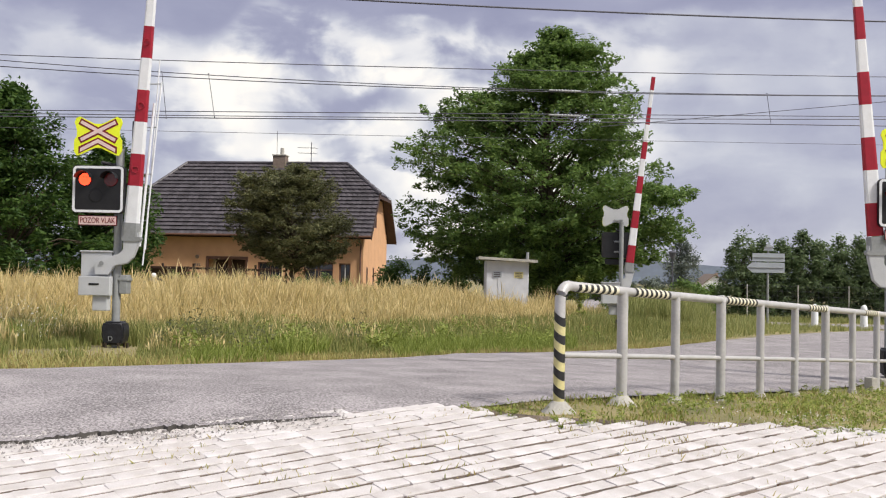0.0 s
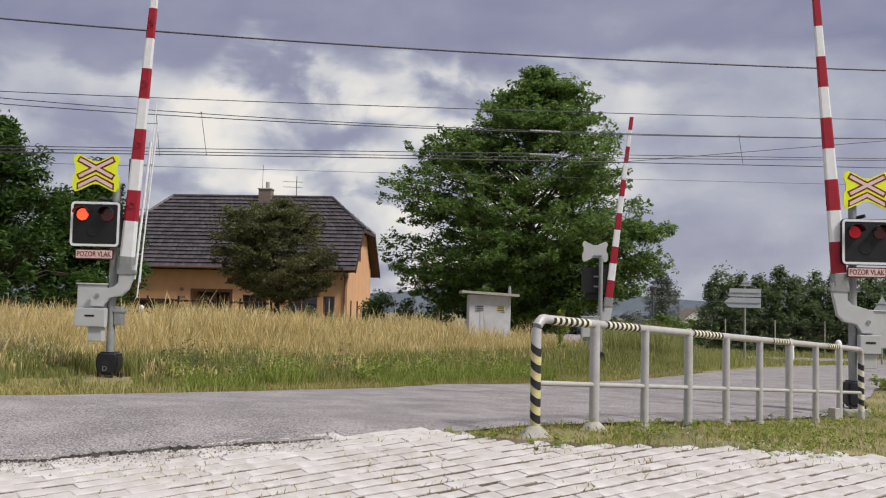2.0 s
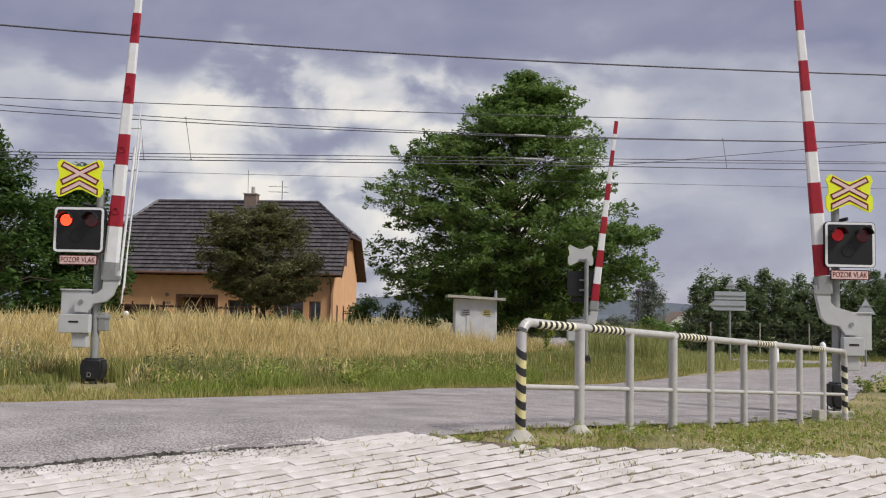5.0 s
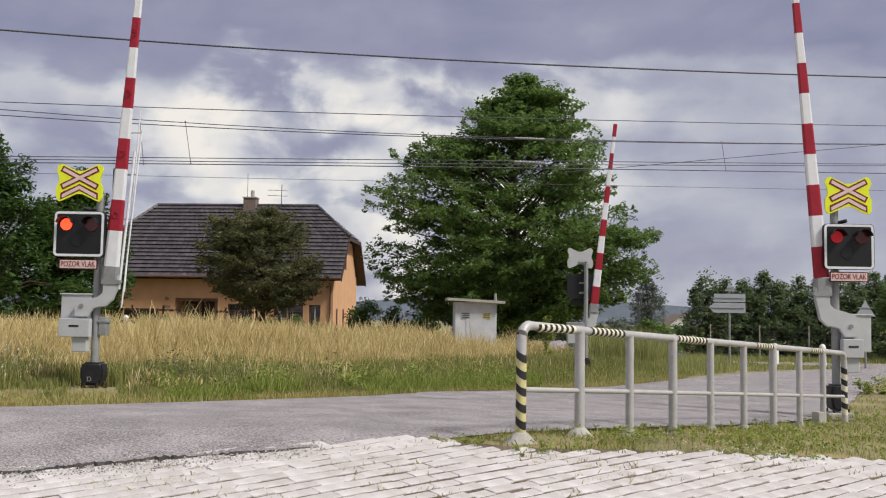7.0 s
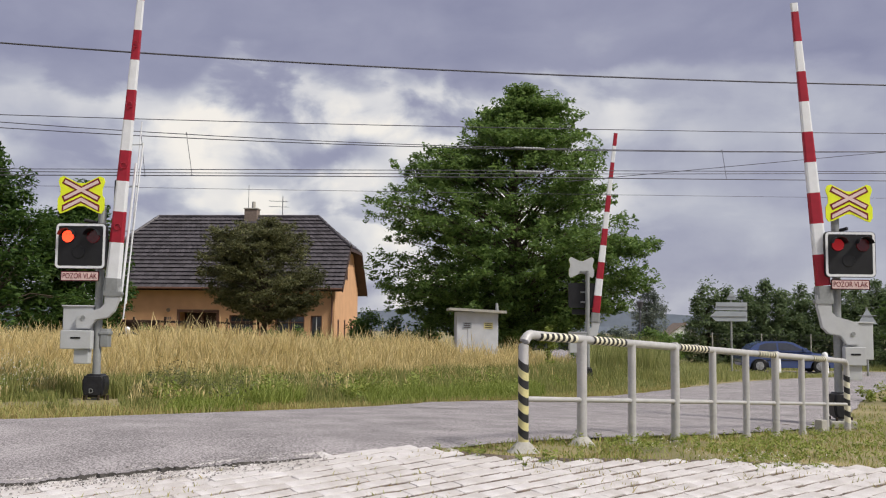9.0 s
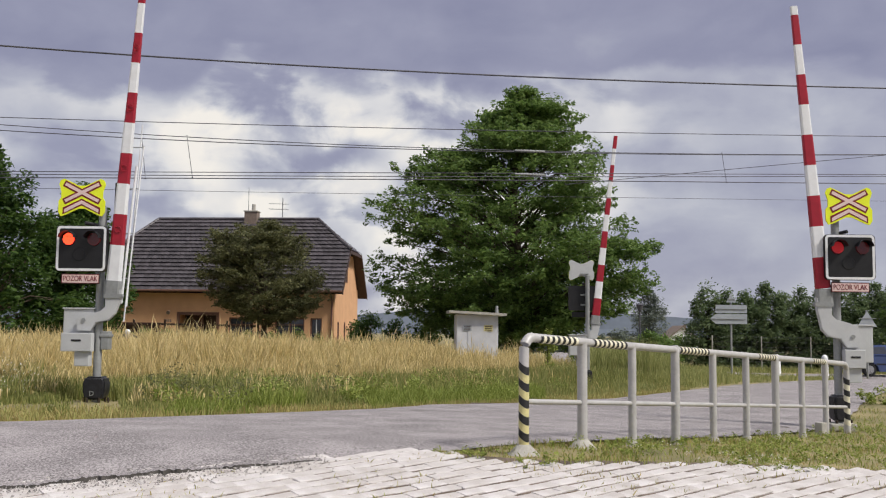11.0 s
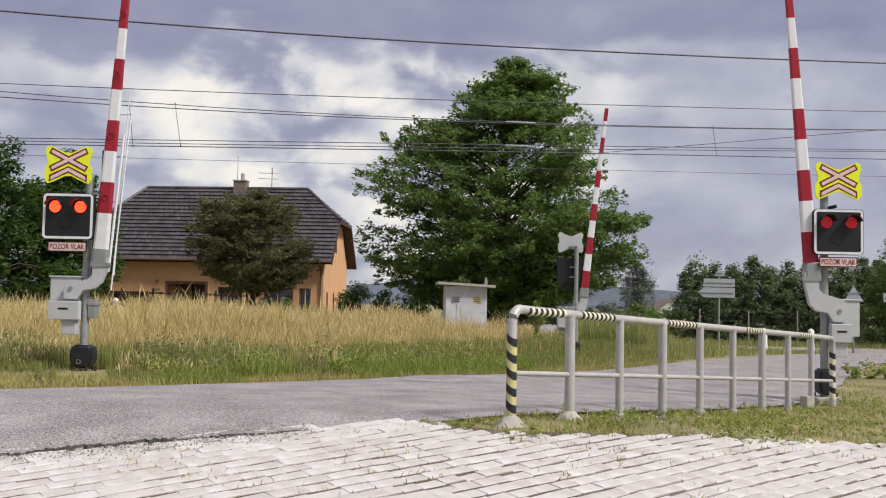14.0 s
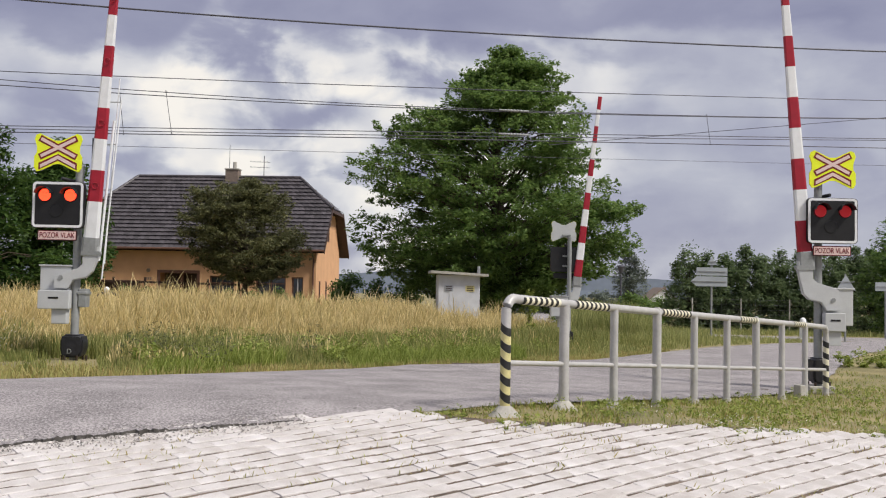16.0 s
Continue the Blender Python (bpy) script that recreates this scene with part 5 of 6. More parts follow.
    for th, flip in ((0.0, False), (0.16, True)):
        a = [bm.verts.new((x, y, z - th)) for x, y, z in f_l]
        b = [bm.verts.new((x, y, z - th)) for x, y, z in f_r]
        al = [bm.verts.new((x, D - y, z - th)) for x, y, z in f_l]
        bl = [bm.verts.new((x, D - y, z - th)) for x, y, z in f_r]
        for i in range(3):
            bm.faces.new((a[i], b[i], b[i + 1], a[i + 1]))
            bm.faces.new((al[i], al[i + 1], bl[i + 1], bl[i]))
        bm.faces.new((b[1], bl[1], bl[2], b[2]))
        bm.faces.new((b[2], bl[2], bl[3], b[3]))
        bm.faces.new((a[2], a[3], al[3], al[2]))
        bm.faces.new((a[1], a[2], al[2], al[1]))
    bmesh.ops.recalc_face_normals(bm, faces=bm.faces[:])
    roof = part("roof", bm, M["wood_dark"], t, "dark tiled roof with half-hipped ends")
    # tiles on the front slope and on the near hip
    verts, faces = [], []
    n = 19
    tw = 0.33
    nrm = Vector((0, -slope, 1)).normalized()
    for k in range(n):
        z0 = ze - 0.02 + (rz - ze) * k / n
        z1 = ze - 0.02 + (rz - ze) * (k + 1.12) / n
        z1 = min(z1, rz)
        a0, b0 = x_lim(z0)
        a1, b1 = x_lim(z1)
        m = max(2, int((b0 - a0) / tw))
        for i in range(m):
            base = len(verts)
            for zz, aa, bb, lift in ((z0, a0, b0, 0.10), (z1, a1, b1, 0.015)):
                for j, wv in ((0, 0.0), (0.25, 0.014), (0.5, 0.015), (0.75, 0.0), (0.99, -0.006)):
                    x = aa + (bb - aa) * (i + j) / m
                    verts.append(Vector((x, roof_y(zz), zz)) + nrm * (lift + wv))
            for j in range(4):
                faces.append((base + j, base + j + 1, base + 6 + j, base + 5 + j))
            e = len(verts)
            for j in range(5):
                verts.append(verts[base + j] - nrm * 0.06)
            for j in range(4):
                faces.append((e + j, e + j + 1, base + j + 1, base + j))
    for k in range(8):      # near hip
        f0, f1 = k / 8, min(1.0, (k + 1.1) / 8)
        p = [Vector((xr, roof_y(zc), zc)), Vector((xr, D - roof_y(zc), zc)), Vector((rr, ytop, rz)), Vector((rr, D - ytop, rz))]
        hn = Vector((rz - zc, 0, xr - rr)).normalized()
        m = max(2, int(10 * (1 - f0)))
        for i in range(m):
            base = len(verts)
            for f, lift in ((f0, 0.07), (f1, 0.02)):
                q0, q1 = p[0].lerp(p[2], f), p[1].lerp(p[3], f)
                for j, wv in ((0, 0), (0.5, 0.03), (0.97, 0)):
                    verts.append(q0.lerp(q1, (i + j) / m) + hn * (lift + wv))
            for j in range(2):
                faces.append((base + j, base + j + 1, base + 4 + j, base + 3 + j))
    tiles = raw("roof_tiles", verts, faces, M["tile"], roof)
    tiles["kind"] = "stuff"
    bm = bmesh.new()
    nr = 34
    for i in range(nr):
        x0 = rl + (rr - rl) * i / nr
        rod(bm, (x0, 4.0, rz + 0.03), (x0 + (rr - rl) / nr * 1.06, 4.0, rz + 0.05), 0.12, 0.10, 8)
    for (xa, ya, za), (xb, yb, zb) in (((rr, ytop, rz), (xr, roof_y(zc), zc)), ((rl, ytop, rz), (xl, roof_y(zc), zc))):
        pa, pb = Vector((xa, ya, za + 0.05)), Vector((xb, yb, zb + 0.08))
        for i in range(9):
            rod(bm, pa.lerp(pb, i / 9), pa.lerp(pb, (i + 1.06) / 9), 0.10, 0.115, 8)
    part("ridge_tiles", bm, M["tile"], roof)
    bm = bmesh.new()
    for sgn in (0, 1):
        y0, y1 = (roof_y(ze), roof_y(zc)) if not sgn else (D - roof_y(ze), D - roof_y(zc))
        prism(bm, [(y0, ze - 0.22), (y1, zc - 0.22), (y1, zc + 0.05), (y0, ze + 0.05)], xr, xr + 0.04, "x")
    prism(bm, [(roof_y(zc), zc - 0.2), (D - roof_y(zc), zc - 0.2), (D - roof_y(zc), zc), (roof_y(zc), zc)], xr, xr + 0.04, "x")
    part("bargeboard", bm, M["wood_dark"], roof, "dark brown bargeboard")
    bm = bmesh.new()
    rod(bm, (xl, -0.58, ze - 0.02), (xr, -0.58, ze - 0.02), 0.07, seg=10)
    part("gutter", bm, M["plinth"], t, "brown gutter")
    bm = bmesh.new()
    tube(bm, [(-0.15, -0.56, ze - 0.05), (-0.15, -0.3, ze - 0.3), (-0.15, -0.06, ze - 0.5), (-0.15, -0.06, 0.0)], 0.05, 8)
    part("downpipe", bm, M["plinth"], t, "brown downpipe")
    # chimney, aerials
    bm = bmesh.new()
    box(bm, (0.82, 0.7, 1.1), (-6.3, 4.0, 8.25), bevel=0.02)
    ch = part("chimney", bm, M["brick"], roof, "grey brick chimney")
    bm = bmesh.new()
    box(bm, (0.92, 0.8, 0.08), (-6.3, 4.0, 8.82), bevel=0.02)
    rod(bm, (-6.2, 4.0, 8.85), (-6.2, 4.0, 9.3), 0.13, 0.12, 12)
    part("chimney_cap", bm, M["concrete"], ch)
    bm = bmesh.new()
    rod(bm, (-6.55, 4.0, 8.8), (-6.55, 4.0, 10.4), 0.015, seg=6)
    part("whip_aerial", bm, M["wire"], roof, "thin whip aerial")
    bm = bmesh.new()
    rod(bm, (-4.3, 4.0, 8.2), (-4.3, 4.0, 9.7), 0.025, seg=6)
    for k, z in enumerate((9.0, 9.35)):
        rod(bm, (-5.2, 4.0, z), (-3.9, 4.0, z - 0.05), 0.012, seg=6)
        for q in range(6):
            rod(bm, (-5.1 + 0.2 * q, 3.75, z), (-5.1 + 0.2 * q, 4.25, z), 0.008, seg=5)
    part("aerial", bm, M["wire"], roof, "thin television aerials")


house()


# ---- things round the crossing ----
def equipment_hut():
    t = thing("equipment_hut", pose(1.24, 38.2, gz(1.24, 38.2), 0, 0, 3), "small white equipment hut with a flat roof in the grass", "hut")
    bm = bmesh.new()
    box(bm, (1.62, 1.5, 2.2), (0, 0, 1.05), bevel=0.02)
    part("body", bm, M["hut"], t)
    bm = bmesh.new()
    prism(bm, [(-1.12, 2.20), (1.12, 2.10), (1.12, 2.20), (-1.12, 2.30)], -1.0, 1.0)
    part("roof", bm, M["concrete"], t, "pale overhanging roof slab")
    for x, w, mt in ((-0.4, 0.34, "sign_back"), (0.42, 0.36, "stripe_yellow")):
        bm = bmesh.new()
        box(bm, (w, 0.02, 0.24), (x, -0.762, 1.62), bevel=0.004)
        sg = part("notice", bm, M[mt], t, "small notice with writing too small to read")
        for k in range(3):
            bm = bmesh.new()
            box(bm, (w * 0.7, 0.006, 0.03), (x, -0.776, 1.69 - 0.07 * k))
            part("text_bar", bm, M["wood_dark"], sg)
    bm = bmesh.new()
    box(bm, (0.75, 0.02, 1.7), (0.0, -0.757, 0.85), bevel=0.004)
    part("door", bm, M["hut"], t)
    bm = bmesh.new()
    rod(bm, (0.78, -0.5, 2.2), (0.78, -0.5, 2.5), 0.07, 0.05, 10)
    part("vent", bm, M["galv"], t)


def direction_sign(x, y, boards, height, label):
    t = thing("direction_sign", on(x, y), label, "road sign")
    bm = bmesh.new()
    rod(bm, (0, 0, -0.1), (0, 0, height), 0.045, seg=10)
    part("pole", bm, M["galv"], t, smooth=True)
    for shape, z in boards:
        bm = bmesh.new()
        prism(bm, [(px, pz + z) for px, pz in shape], -0.07, -0.05)
        bd = part("sign_board", bm, M["sign_back"], t, "bare metal back of a sign board")
        xs = [p[0] for p in shape]
        bm = bmesh.new()
        box(bm, (max(xs) - min(xs) - 0.1, 0.03, 0.03), ((max(xs) + min(xs)) / 2, -0.085, z), bevel=0.004)
        part("stiffener", bm, M["galv"], bd)


def bollard(x, y):
    t = thing("bollard", on(x, y), "white rounded concrete bollard at the roadside", "bollard", "bollards by the road")
    bm = bmesh.new()
    tube(bm, [(0, 0, 0), (0, 0, 0.85), (0, 0, 0.94), (0, 0, 0.99)], [0.15, 0.13, 0.10, 0.03], 14)
    part("body", bm, M["white"], t, smooth=True)
    bm = bmesh.new()
    box(bm, (0.44, 0.4, 0.12), (0, 0, 0.05), bevel=0.03)
    part("base", bm, M["concrete"], t)


def street_lamp(x, y, h):
    t = thing("street_lamp", on(x, y), "slim dark street lamp with a lantern head", "street lamp")
    bm = bmesh.new()
    rod(bm, (0, 0, -0.1), (0, 0, h), 0.07, 0.045, 10)
    part("pole", bm, M["wire"], t, smooth=True)
    bm = bmesh.new()
    rod(bm, (0, 0, h), (0, 0, h + 0.45), 0.12, 0.27, 10)
    part("lantern", bm, M["wire"], t)
    bm = bmesh.new()
    rod(bm, (0, 0, h + 0.45), (0, 0, h + 0.58), 0.30, 0.12, 10)
    part("cap", bm, M["wire"], t)


def far_house(x, y):
    t = thing("cottage", on(x, y), "distant white cottage with a red tiled roof", "house")
    bm = bmesh.new()
    prism(bm, [(-3, 0), (3, 0), (3, 2.6), (0, 5.0), (-3, 2.6)], 0, 8)
    part("wall", bm, M["white"], t)
    for s in (-1, 1):
        bm = bmesh.new()
        prism(bm, [(s * 3.5, 2.25), (0, 5.05), (0, 5.25), (s * 3.5, 2.45)], -0.4, 8.4)
        part("roof", bm, M["brick"], t, "faded red tiled roof")
    bm = bmesh.new()
    box(bm, (1.0, 0.06, 1.1), (0, -0.02, 1.6))
    part("window", bm, M["glass"], t)
    bm = bmesh.new()
    box(bm, (0.5, 0.5, 1.2), (1.3, 4, 4.9))
    part("chimney", bm, M["brick"], t)


def fence():
    t = thing("fence", pose(0, 0, 0), "green wire-mesh garden fence in front of the hedge", "fence")
    xs = [13.6 + 2.5 * i for i in range(9)]
    for x in xs:
        g = gz(x, 49)
        bm = bmesh.new()
        rod(bm, (x, 49, g - 0.1), (x, 49, g + 1.72), 0.032, seg=8)
        part("post", bm, M["concrete"], t)
    for a, b in zip(xs, xs[1:]):
        bm = bmesh.new()
        g = gz(a, 49)
        for z in np.arange(0.15, 1.7, 0.25):
            rod(bm, (a, 49, g + z), (b, 49, g + z), 0.0035, seg=4, caps=False)
        for x in np.arange(a, b, 0.25):
            rod(bm, (x, 49, g + 0.1), (x, 49, g + 1.7), 0.003, seg=4, caps=False)
        part("mesh_panel", bm, M["wire"], t)


def section_insulator(x, y, z):
    """A ribbed grey insulator in an overhead wire."""
    t = thing("insulator", pose(x, y, z, 0, 0, 8), "pale ribbed insulator in an overhead wire", "insulator", "insulators of the overhead line")
    bm = bmesh.new()
    rod(bm, (-0.34, 0, 0), (0.34, 0, 0), 0.022, seg=10)
    part("core", bm, M["galv"], t)
    for k in range(7):
        bm = bmesh.new()
        rod(bm, (-0.21 + 0.07 * k, 0, 0), (-0.18 + 0.07 * k, 0, 0), 0.036, 0.024, 12)
        part("rib", bm, M["galv"], t)


def garden_fence():
    t = thing("garden_fence", pose(0, 0, 0), "low dark wooden garden fence before the house", "fence")
    xs = [-19.2 + 1.6 * i for i in range(7)]
    for x in xs:
        bm = bmesh.new()
        box(bm, (0.1, 0.1, 1.75), (x, 49.6, gz(x, 49.6) + 0.82), bevel=0.01)
        part("post", bm, M["wood_dark"], t)
    for a, b in zip(xs, xs[1:]):
        for z in (0.95, 1.45):
            bm = bmesh.new()
            box(bm, (b - a, 0.04, 0.11), ((a + b) / 2, 49.53, gz((a + b) / 2, 49.6) + z), bevel=0.008)
            part("rail", bm, M["wood_dark"], t)


def hand_pump(x, y):
    t = thing("hand_pump", on(x, y), "pale stub post with a dark curved pipe in the meadow", "pump")
    bm = bmesh.new()
    rod(bm, (0, 0, -0.05), (0, 0, 1.15), 0.12, 0.10, 12)
    part("post", bm, M["concrete"], t, smooth=True)
    bm = bmesh.new()
    bmesh.ops.create_uvsphere(bm, u_segments=12, v_segments=8, radius=0.09, matrix=Matrix.Translation((0, 0, 1.2)))
    part("cap", bm, M["white"], t, smooth=True)
    bm = bmesh.new()
    tube(bm, [(-0.3, 0, 1.0), (-0.15, 0, 1.08), (0.15, 0, 1.1), (0.34, 0, 1.02), (0.4, 0, 0.7), (0.4, 0, 0.0)], 0.04, 8)
    part("pipe", bm, M["rubber"], t, smooth=True)


section_insulator(1.87, 21.25, 5.19)
section_insulator(1.87, 21.25, 4.66)
garden_fence()
hand_pump(-10.2, 31.0)
equipment_hut()
direction_sign(12.1, 40.7, [([(-0.66, -0.17), (0.66, -0.17), (0.66, 0.17), (-0.66, 0.17), ], 2.80), ([(-0.90, 0.0), (-0.66, -0.21), (0.66, -0.21), (0.66, 0.21), (-0.66, 0.21)], 2.38), ([(-0.22, -0.14), (0.22, -0.14), (0.0, 0.22)], 3.22)],
               3.3, "grey backs of two direction boards on a steel pole")
direction_sign(17.95, 41.0, [([(-0.42, -0.36), (0.42, -0.36), (0.0, 0.30)], 2.55)], 2.9, "grey back of a triangular road sign on a pole")
direction_sign(20.9, 43.5, [([(-0.5, -0.2), (0.5, -0.2), (0.5, 0.2), (-0.5, 0.2)], 2.4)], 2.6, "grey back of a small road sign")
bollard(13.92, 40.4)
bollard(15.9, 40.4)
street_lamp(14.2, 70, 3.3)
far_house(45.8, 185)
fence()
bm = bmesh.new()
box(bm, (0.11, 0.14, 0.24), (0, 0, 0.06), bevel=0.015)
solid("boundary_stone", bm, M["concrete"], "small pale boundary stone in the grass strip", "stone", m=on(5.55, 14.3, 0, 25))


# ---- the car ----
def car():
    t = thing("car", pose(0, 0, 0), "dark blue hatchback car driving along the side road", "car")
    # side view, x forwards; the glasshouse tapers inwards
    body = [(-2.05, 0.42), (-2.08, 0.62), (-2.04, 0.88), (-1.85, 0.94), (-1.0, 0.96), (0.75, 0.93), (1.35, 0.86), (1.90, 0.72), (2.05, 0.58), (2.07, 0.30),
            (1.95, 0.24), (1.72, 0.24), (1.66, 0.45), (1.50, 0.58), (1.30, 0.62), (1.10, 0.58), (0.94, 0.45), (0.88, 0.22), (-0.88, 0.22), (-0.94, 0.45),
            (-1.10, 0.58), (-1.30, 0.62), (-1.50, 0.58), (-1.66, 0.45), (-1.72, 0.26), (-1.95, 0.28)]
    bm = bmesh.new()
    prism(bm, body, -0.83, 0.83)
    bmesh.ops.bevel(bm, geom=[e for e in bm.edges if abs(e.verts[0].co.y - e.verts[1].co.y) < 0.01 and min(e.verts[0].co.z, e.verts[1].co.z) > 0.6], offset=0.09, segments=3, affect="EDGES")
    bd = part("body", bm, M["car_paint"], t, "dark blue painted bodywork", smooth=True)
    bm = bmesh.new()
    prof = [(-1.80, 0.91), (-1.45, 1.24), (-1.05, 1.36), (-0.1, 1.38), (0.22, 1.32), (1.02, 0.90)]
    ra = [[bm.verts.new((x, s * (0.80 - 0.30 * (z - 0.9)), z)) for x, z in prof] for s in (-1, 1)]
    n = len(prof)
    bm.faces.new(ra[0])
    bm.faces.new(ra[1][::-1])
    for i in range(n):
        bm.faces.new((ra[0][i], ra[1][i], ra[1][(i + 1) % n], ra[0][(i + 1) % n]))
    bmesh.ops.recalc_face_normals(bm, faces=bm.faces[:])
    bmesh.ops.bevel(bm, geom=bm.edges[:], offset=0.03, segments=2, affect="EDGES")
    part("cabin", bm, M["car_paint"], t, smooth=True)
    for s in (-1, 1):
        for pl, name in (([(-1.35, 0.99), (-1.26, 1.20), (-0.98, 1.29), (-0.55, 1.305), (-0.55, 0.98)], "rear_window"), ([(-0.47, 0.98), (-0.47, 1.305), (-0.08, 1.30), (0.15, 1.24), (0.62, 0.98)], "front_window")):
            bm = bmesh.new()
            a = [bm.verts.new((x, s * (0.812 - 0.30 * (z - 0.9)), z)) for x, z in pl]
            b = [bm.verts.new((x, s * (0.78 - 0.30 * (z - 0.9)), z)) for x, z in pl]
            bm.faces.new(a)
            bm.faces.new(b[::-1])
            for i in range(len(pl)):
                bm.faces.new((a[i], b[i], b[(i + 1) % len(pl)], a[(i + 1) % len(pl)]))
            bmesh.ops.recalc_face_normals(bm, faces=bm.faces[:])
            part(name, bm, M["glass"], t, "dark side window")
        bm = bmesh.new()
        box(bm, (0.2, 0.12, 0.13), (0.62, s * 0.90, 1.02), bevel=0.03)
        part("mirror", bm, M["car_paint"], t)
        bm = bmesh.new()
        box(bm, (0.10, 0.20, 0.30), (-2.0, s * 0.70, 0.80), bevel=0.02)
        part("tail_light", bm, M["red"], t, "red tail light")
        bm = bmesh.new()
        box(bm, (0.16, 0.30, 0.13), (1.93, s * 0.60, 0.66), bevel=0.03)
        part("headlight", bm, M["glass"], t)
        bm = bmesh.new()
        box(bm, (0.16, 0.02, 0.03), (-0.45, s * 0.838, 0.83), bevel=0.005)
        part("door_handle", bm, M["car_paint"], t)
        bm = bmesh.new()
        box(bm, (2.0, 0.02, 0.05), (0.0, s * 0.838, 0.55), bevel=0.005)
        part("side_strip", bm, M["tyre"], t)
    wheels = []
    for x in (-1.30, 1.30):
        for s in (-1, 1):
            bm = bmesh.new()
            rod(bm, (0, -0.09, 0), (0, 0.09, 0), 0.30, seg=28)
            bmesh.ops.bevel(bm, geom=[e for e in bm.edges if abs(e.verts[0].co.y - e.verts[1].co.y) < 0.001], offset=0.025, segments=2, affect="EDGES")
            w = part("wheel", bm, M["tyre"], t, "black tyre on a five-spoke rim", at=pose(x, s * 0.74, 0.30))
            bm = bmesh.new()
            rod(bm, (0, -s * 0.02, 0), (0, s * 0.094, 0), 0.19, 0.18, 24)
            for k in range(5):
                a = 2 * math.pi * k / 5
                rod(bm, (0, s * 0.1, 0), (0.17 * math.cos(a), s * 0.098, 0.17 * math.sin(a)), 0.025, seg=6)
            part("rim", bm, M["rim"], w)
            wheels.append((w, x, s * 0.74))
    return t, wheels


CAR, WHEELS = car()


# ---- granite setts ----
def setts():
    parent = thing("sett_paving", pose(0, 0, 0), "old pale granite sett paving with weedy joints", "pavement", kind="structure")
    # dirt bed that shows in the joints
    pa = along_line([(-10.0, 4.75), (-5.5, 6.3), (-3.24, 7.08), (-2.19, 7.6), (-0.87, 8.22), (-0.1, 8.6), (0.2, 8.35), (0.5, 8.2), (1.0, 8.15), (1.97, 8.3), (3.84, 8.6), (10, 9.6)], 60)
    verts, faces = [], []
    for p in pa:
        for k in range(25):
            y = p.y + (-9.0 - p.y) * (k / 24) ** 1.6
            verts.append((p.x, y, gz(p.x, y) + 0.009))
    for i in range(60):
        for k in range(24):
            faces.append((i * 25 + k, i * 25 + k + 1, i * 25 + 26 + k, i * 25 + 25 + k))
    raw("joint_bed", verts, faces, M["bed"], parent)
    rng = random.Random(21)
    shapes = []
    for k in range(26):
        bm = bmesh.new()
        L_, W_ = rng.uniform(0.15, 0.27), rng.uniform(0.116, 0.150)
        n = 8
        ch = rng.uniform(0.004, 0.012)
        top = [(sx * (W_ / 2 - cx), sy * (L_ / 2 - cy)) for sx, sy, cx, cy in ((1, 1, ch, 0), (-1, 1, ch, 0), (-1, 1, 0, ch), (-1, -1, 0, ch),
               (-1, -1, ch, 0), (1, -1, ch, 0), (1, -1, 0, ch), (1, 1, 0, ch))]
        top = [(x * rng.uniform(0.84, 1.04), y * rng.uniform(0.992, 1.004)) for x, y in top]
        r0 = [bm.verts.new((x, y, -0.03)) for x, y in top]
        r1 = [bm.verts.new((x, y, 0.0145 + rng.uniform(-0.001, 0.001))) for x, y in top]
        r2 = [bm.verts.new((x * 0.84, y * 0.996, 0.0195 + rng.uniform(-0.003, 0.003))) for x, y in top]
        for a, b in ((r0, r1), (r1, r2)):
            for i in range(n):
                bm.faces.new((a[i], a[(i + 1) % n], b[(i + 1) % n], b[i]))
        bm.faces.new(r2)
        bmesh.ops.recalc_face_normals(bm, faces=bm.faces[:])
        me = bpy.data.meshes.new("sett")
        bm.to_mesh(me)
        bm.free()
        me.materials.append(M["sett"])
        shapes.append((me, L_))
    allv, allf = [], []
    count = 0
    pitch = 0.158
    for r in range(-75, 75):
        v = r * pitch
        u = -9.0 + rng.random() * 0.2
        while u < 14:
            me, L_ = rng.choice(shapes)
            u += L_ / 2 - 0.002
            uu, vv = u, v + rng.uniform(-0.006, 0.006) + 0.022 * noise.noise((u * 1.7, r * 0.45, 3)) + 0.012 * noise.noise((u * 4.5, r * 0.8, 9))
            u += L_ / 2 - 0.002
            x = uu * math.sin(radians(SETT_ANGLE)) + vv * math.cos(radians(SETT_ANGLE)) + 0.03 * math.sin(uu * 1.1 + vv * 0.8)
            y = uu * math.cos(radians(SETT_ANGLE)) - vv * math.sin(radians(SETT_ANGLE)) + 0.03 * math.sin(vv * 1.7)
            if not (-8 < x < 9 and -3.5 < y < 9.5):
                continue
            lim = near_edge_y(x) + 0.12 if x < -0.1 else min(near_edge_y(x), 0.12 + grass_near(x) + 0.12 * noise.noise((x * 3, 0, 0)) if x > 0.0 else 99)
            if y > lim:
                continue
            z = gz(x, y) + rng.uniform(-0.004, 0.003) + 0.007 * noise.noise((x * 1.3, y * 1.3, 0))
            m = Matrix.Translation((x, y, z)) @ Euler((rng.uniform(-0.008, 0.008) + 0.056, rng.uniform(-0.02, 0.02) + 0.074, -radians(SETT_ANGLE) + rng.uniform(-0.028, 0.028))).to_matrix().to_4x4()
            if 6.3 < y < 7.35 and -3.2 < x < 3.6 and count < 300:
                ob = new("sett", me)
                ob.parent = parent
                ob.matrix_basis = m
                count += 1
            else:
                i = len(allv)
                allv += [m @ p.co for p in me.vertices]
                allf += [tuple(i + q for q in p.vertices) for p in me.polygons]
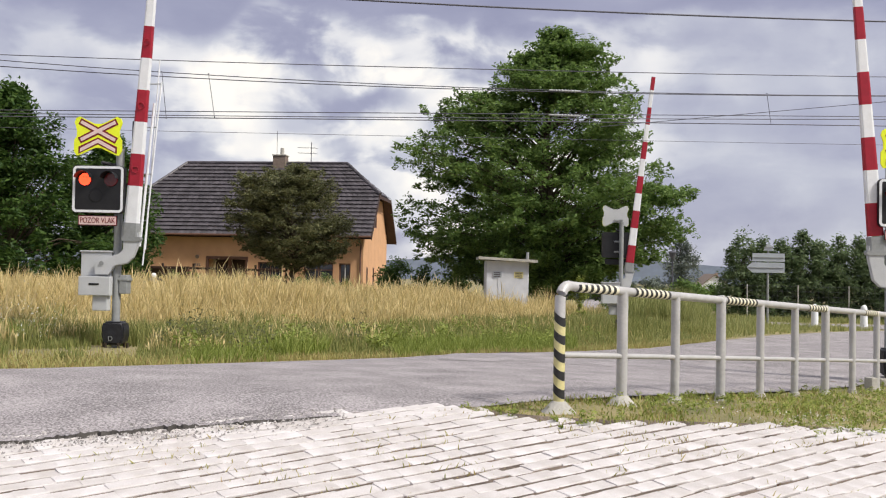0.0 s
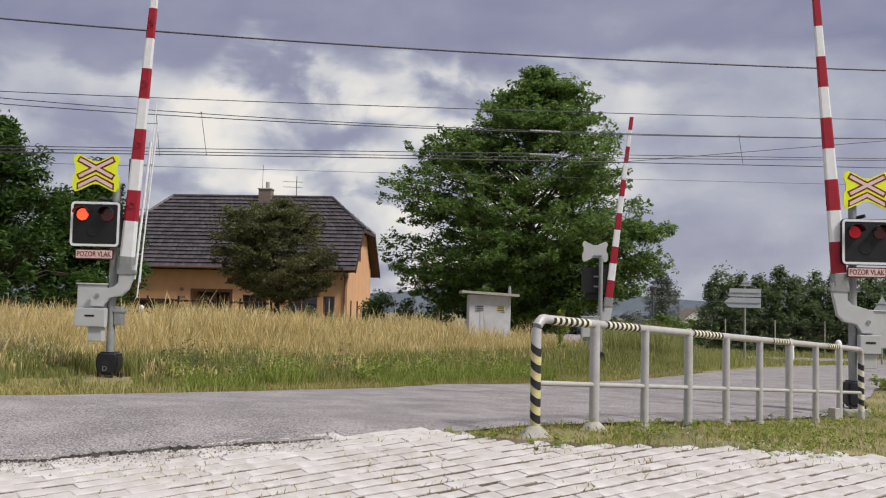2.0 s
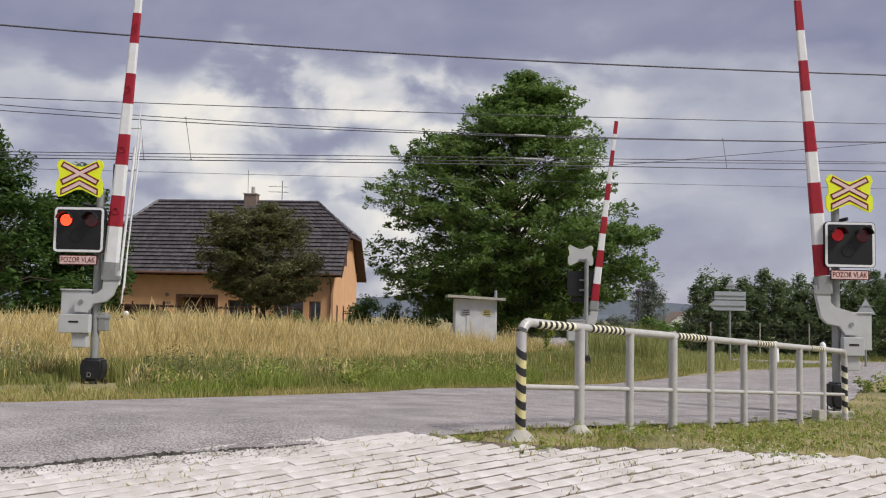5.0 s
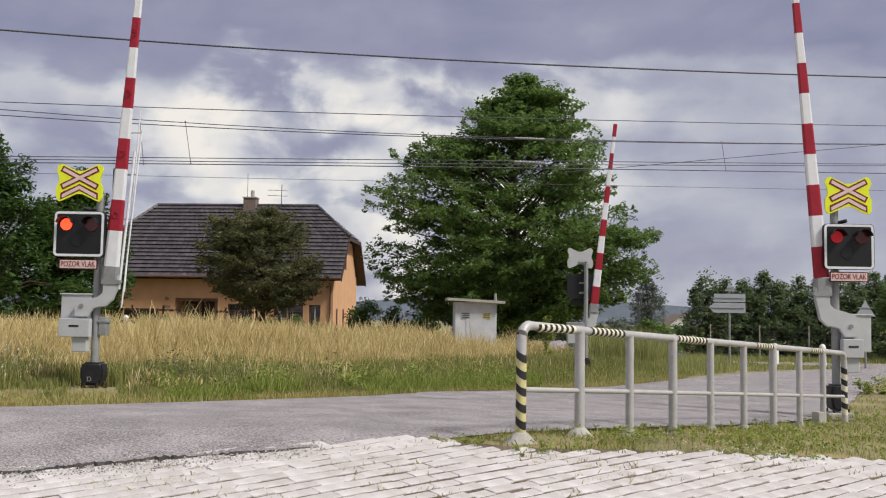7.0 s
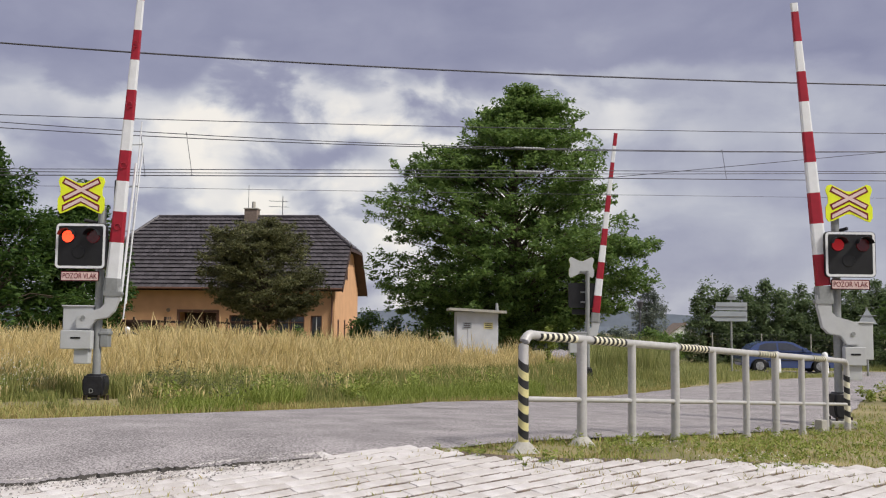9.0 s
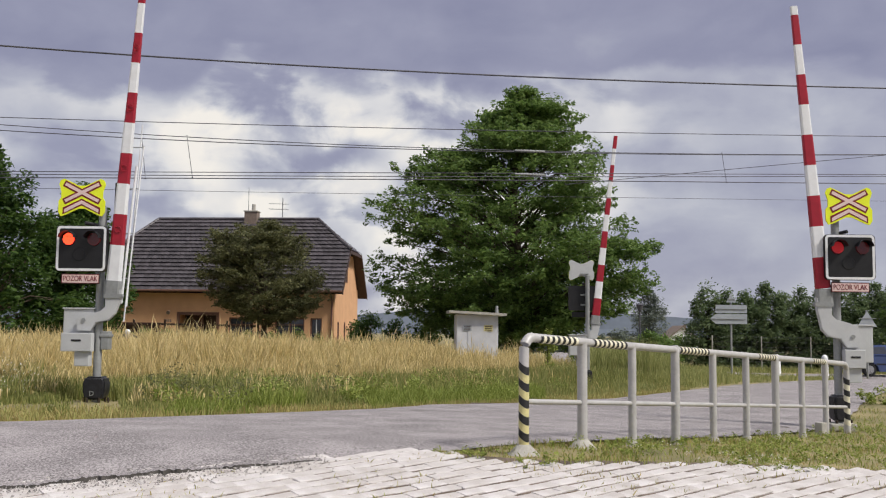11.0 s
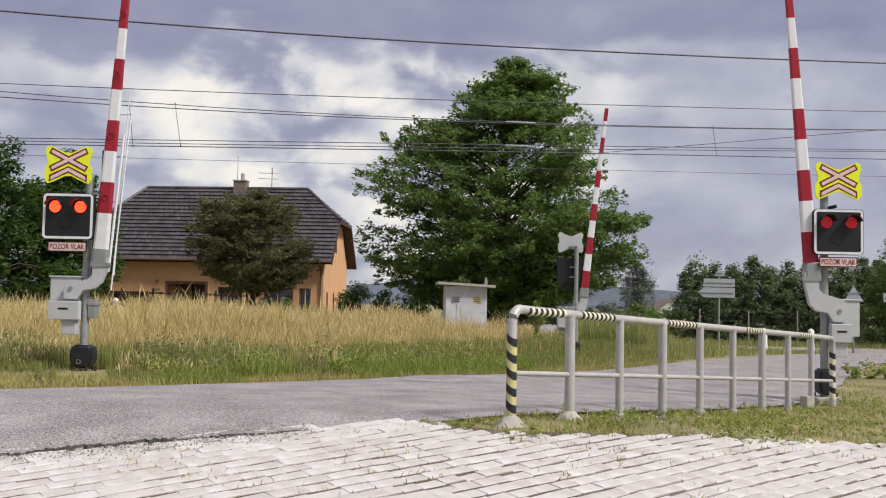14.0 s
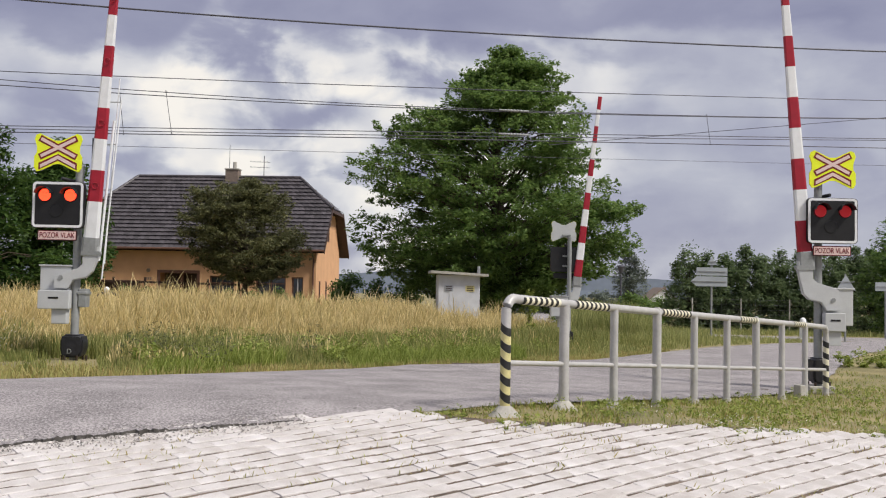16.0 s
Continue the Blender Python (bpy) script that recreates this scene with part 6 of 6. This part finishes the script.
    rest = raw("sett_field", allv, allf, M["sett_far"], parent)
    rest["kind"] = "stuff"


SETT_ANGLE = 53.0
setts()


# ---- what moves ----
def motions():
    rows = [(0, 9.6, 82, -88), (3, 9.4, 69, -88), (5.2, 9.2, 59, -86), (6.4, 9.2, 51.2, -75), (7.0, 9.7, 47.0, -52), (7.5, 10.9, 44.6, -30), (8.0, 12.95, 43.6, -17), (8.5, 14.1, 43.3, -9), (9.0, 15.2, 43.2, -3),
            (9.5, 16.2, 43.2, 0), (10.4, 18.5, 43.2, 0), (11.3, 20.7, 43.2, 0), (11.5, 21.25, 43.2, 0), (12.0, 22.9, 43.2, 0), (16.0, 36.0, 43.4, 0)]
    walk(CAR, [(t, pose(x, y, gz(x, y) + 0.03, 0, 0, a)) for t, x, y, a in rows])
    # wheels: turn by the way gone, in steps under a quarter turn
    ts = [i * 0.1 for i in range(161)]
    xs = np.interp(ts, [r[0] for r in rows], np.cumsum([0.0] + [math.hypot(b[1] - a[1], b[2] - a[2]) for a, b in zip(rows, rows[1:])]))
    for w, x, y in WHEELS:
        out, ang, last = [], 0.0, None
        for t, s in zip(ts, xs):
            step = 0.0 if last is None else (s - last) / 0.30
            last = s
            ang += min(step, 1.4)
            out.append((t, pose(x, y, 0.30, 0, math.degrees(ang), 0)))
        walk(w, out)
    # lamps: the glowing disc comes up to the lens when lit and sinks back when dark
    period, first = 1.027, 0.10
    for lamp, k, x, by, z in LAMPS:
        out_y, in_y = by - 0.0175, by + 0.05
        rows = []
        lit = k == 0
        t = first
        rows.append((0.0, pose(x, out_y if lit else in_y, z)))
        while t < 16.2:
            a, b = (t + 0.02, t + 0.09) if lit else (t - 0.09, t - 0.02)     # both glow while they change over
            rows.append((a, pose(x, out_y if lit else in_y, z)))
            lit = not lit
            rows.append((b, pose(x, out_y if lit else in_y, z)))
            t += period / 2
        rows = [r for r in rows if r[0] <= 16.0]
        if rows[-1][0] < 16.0:
            rows.append((16.0, rows[-1][1]))
        walk(lamp, rows)


motions()
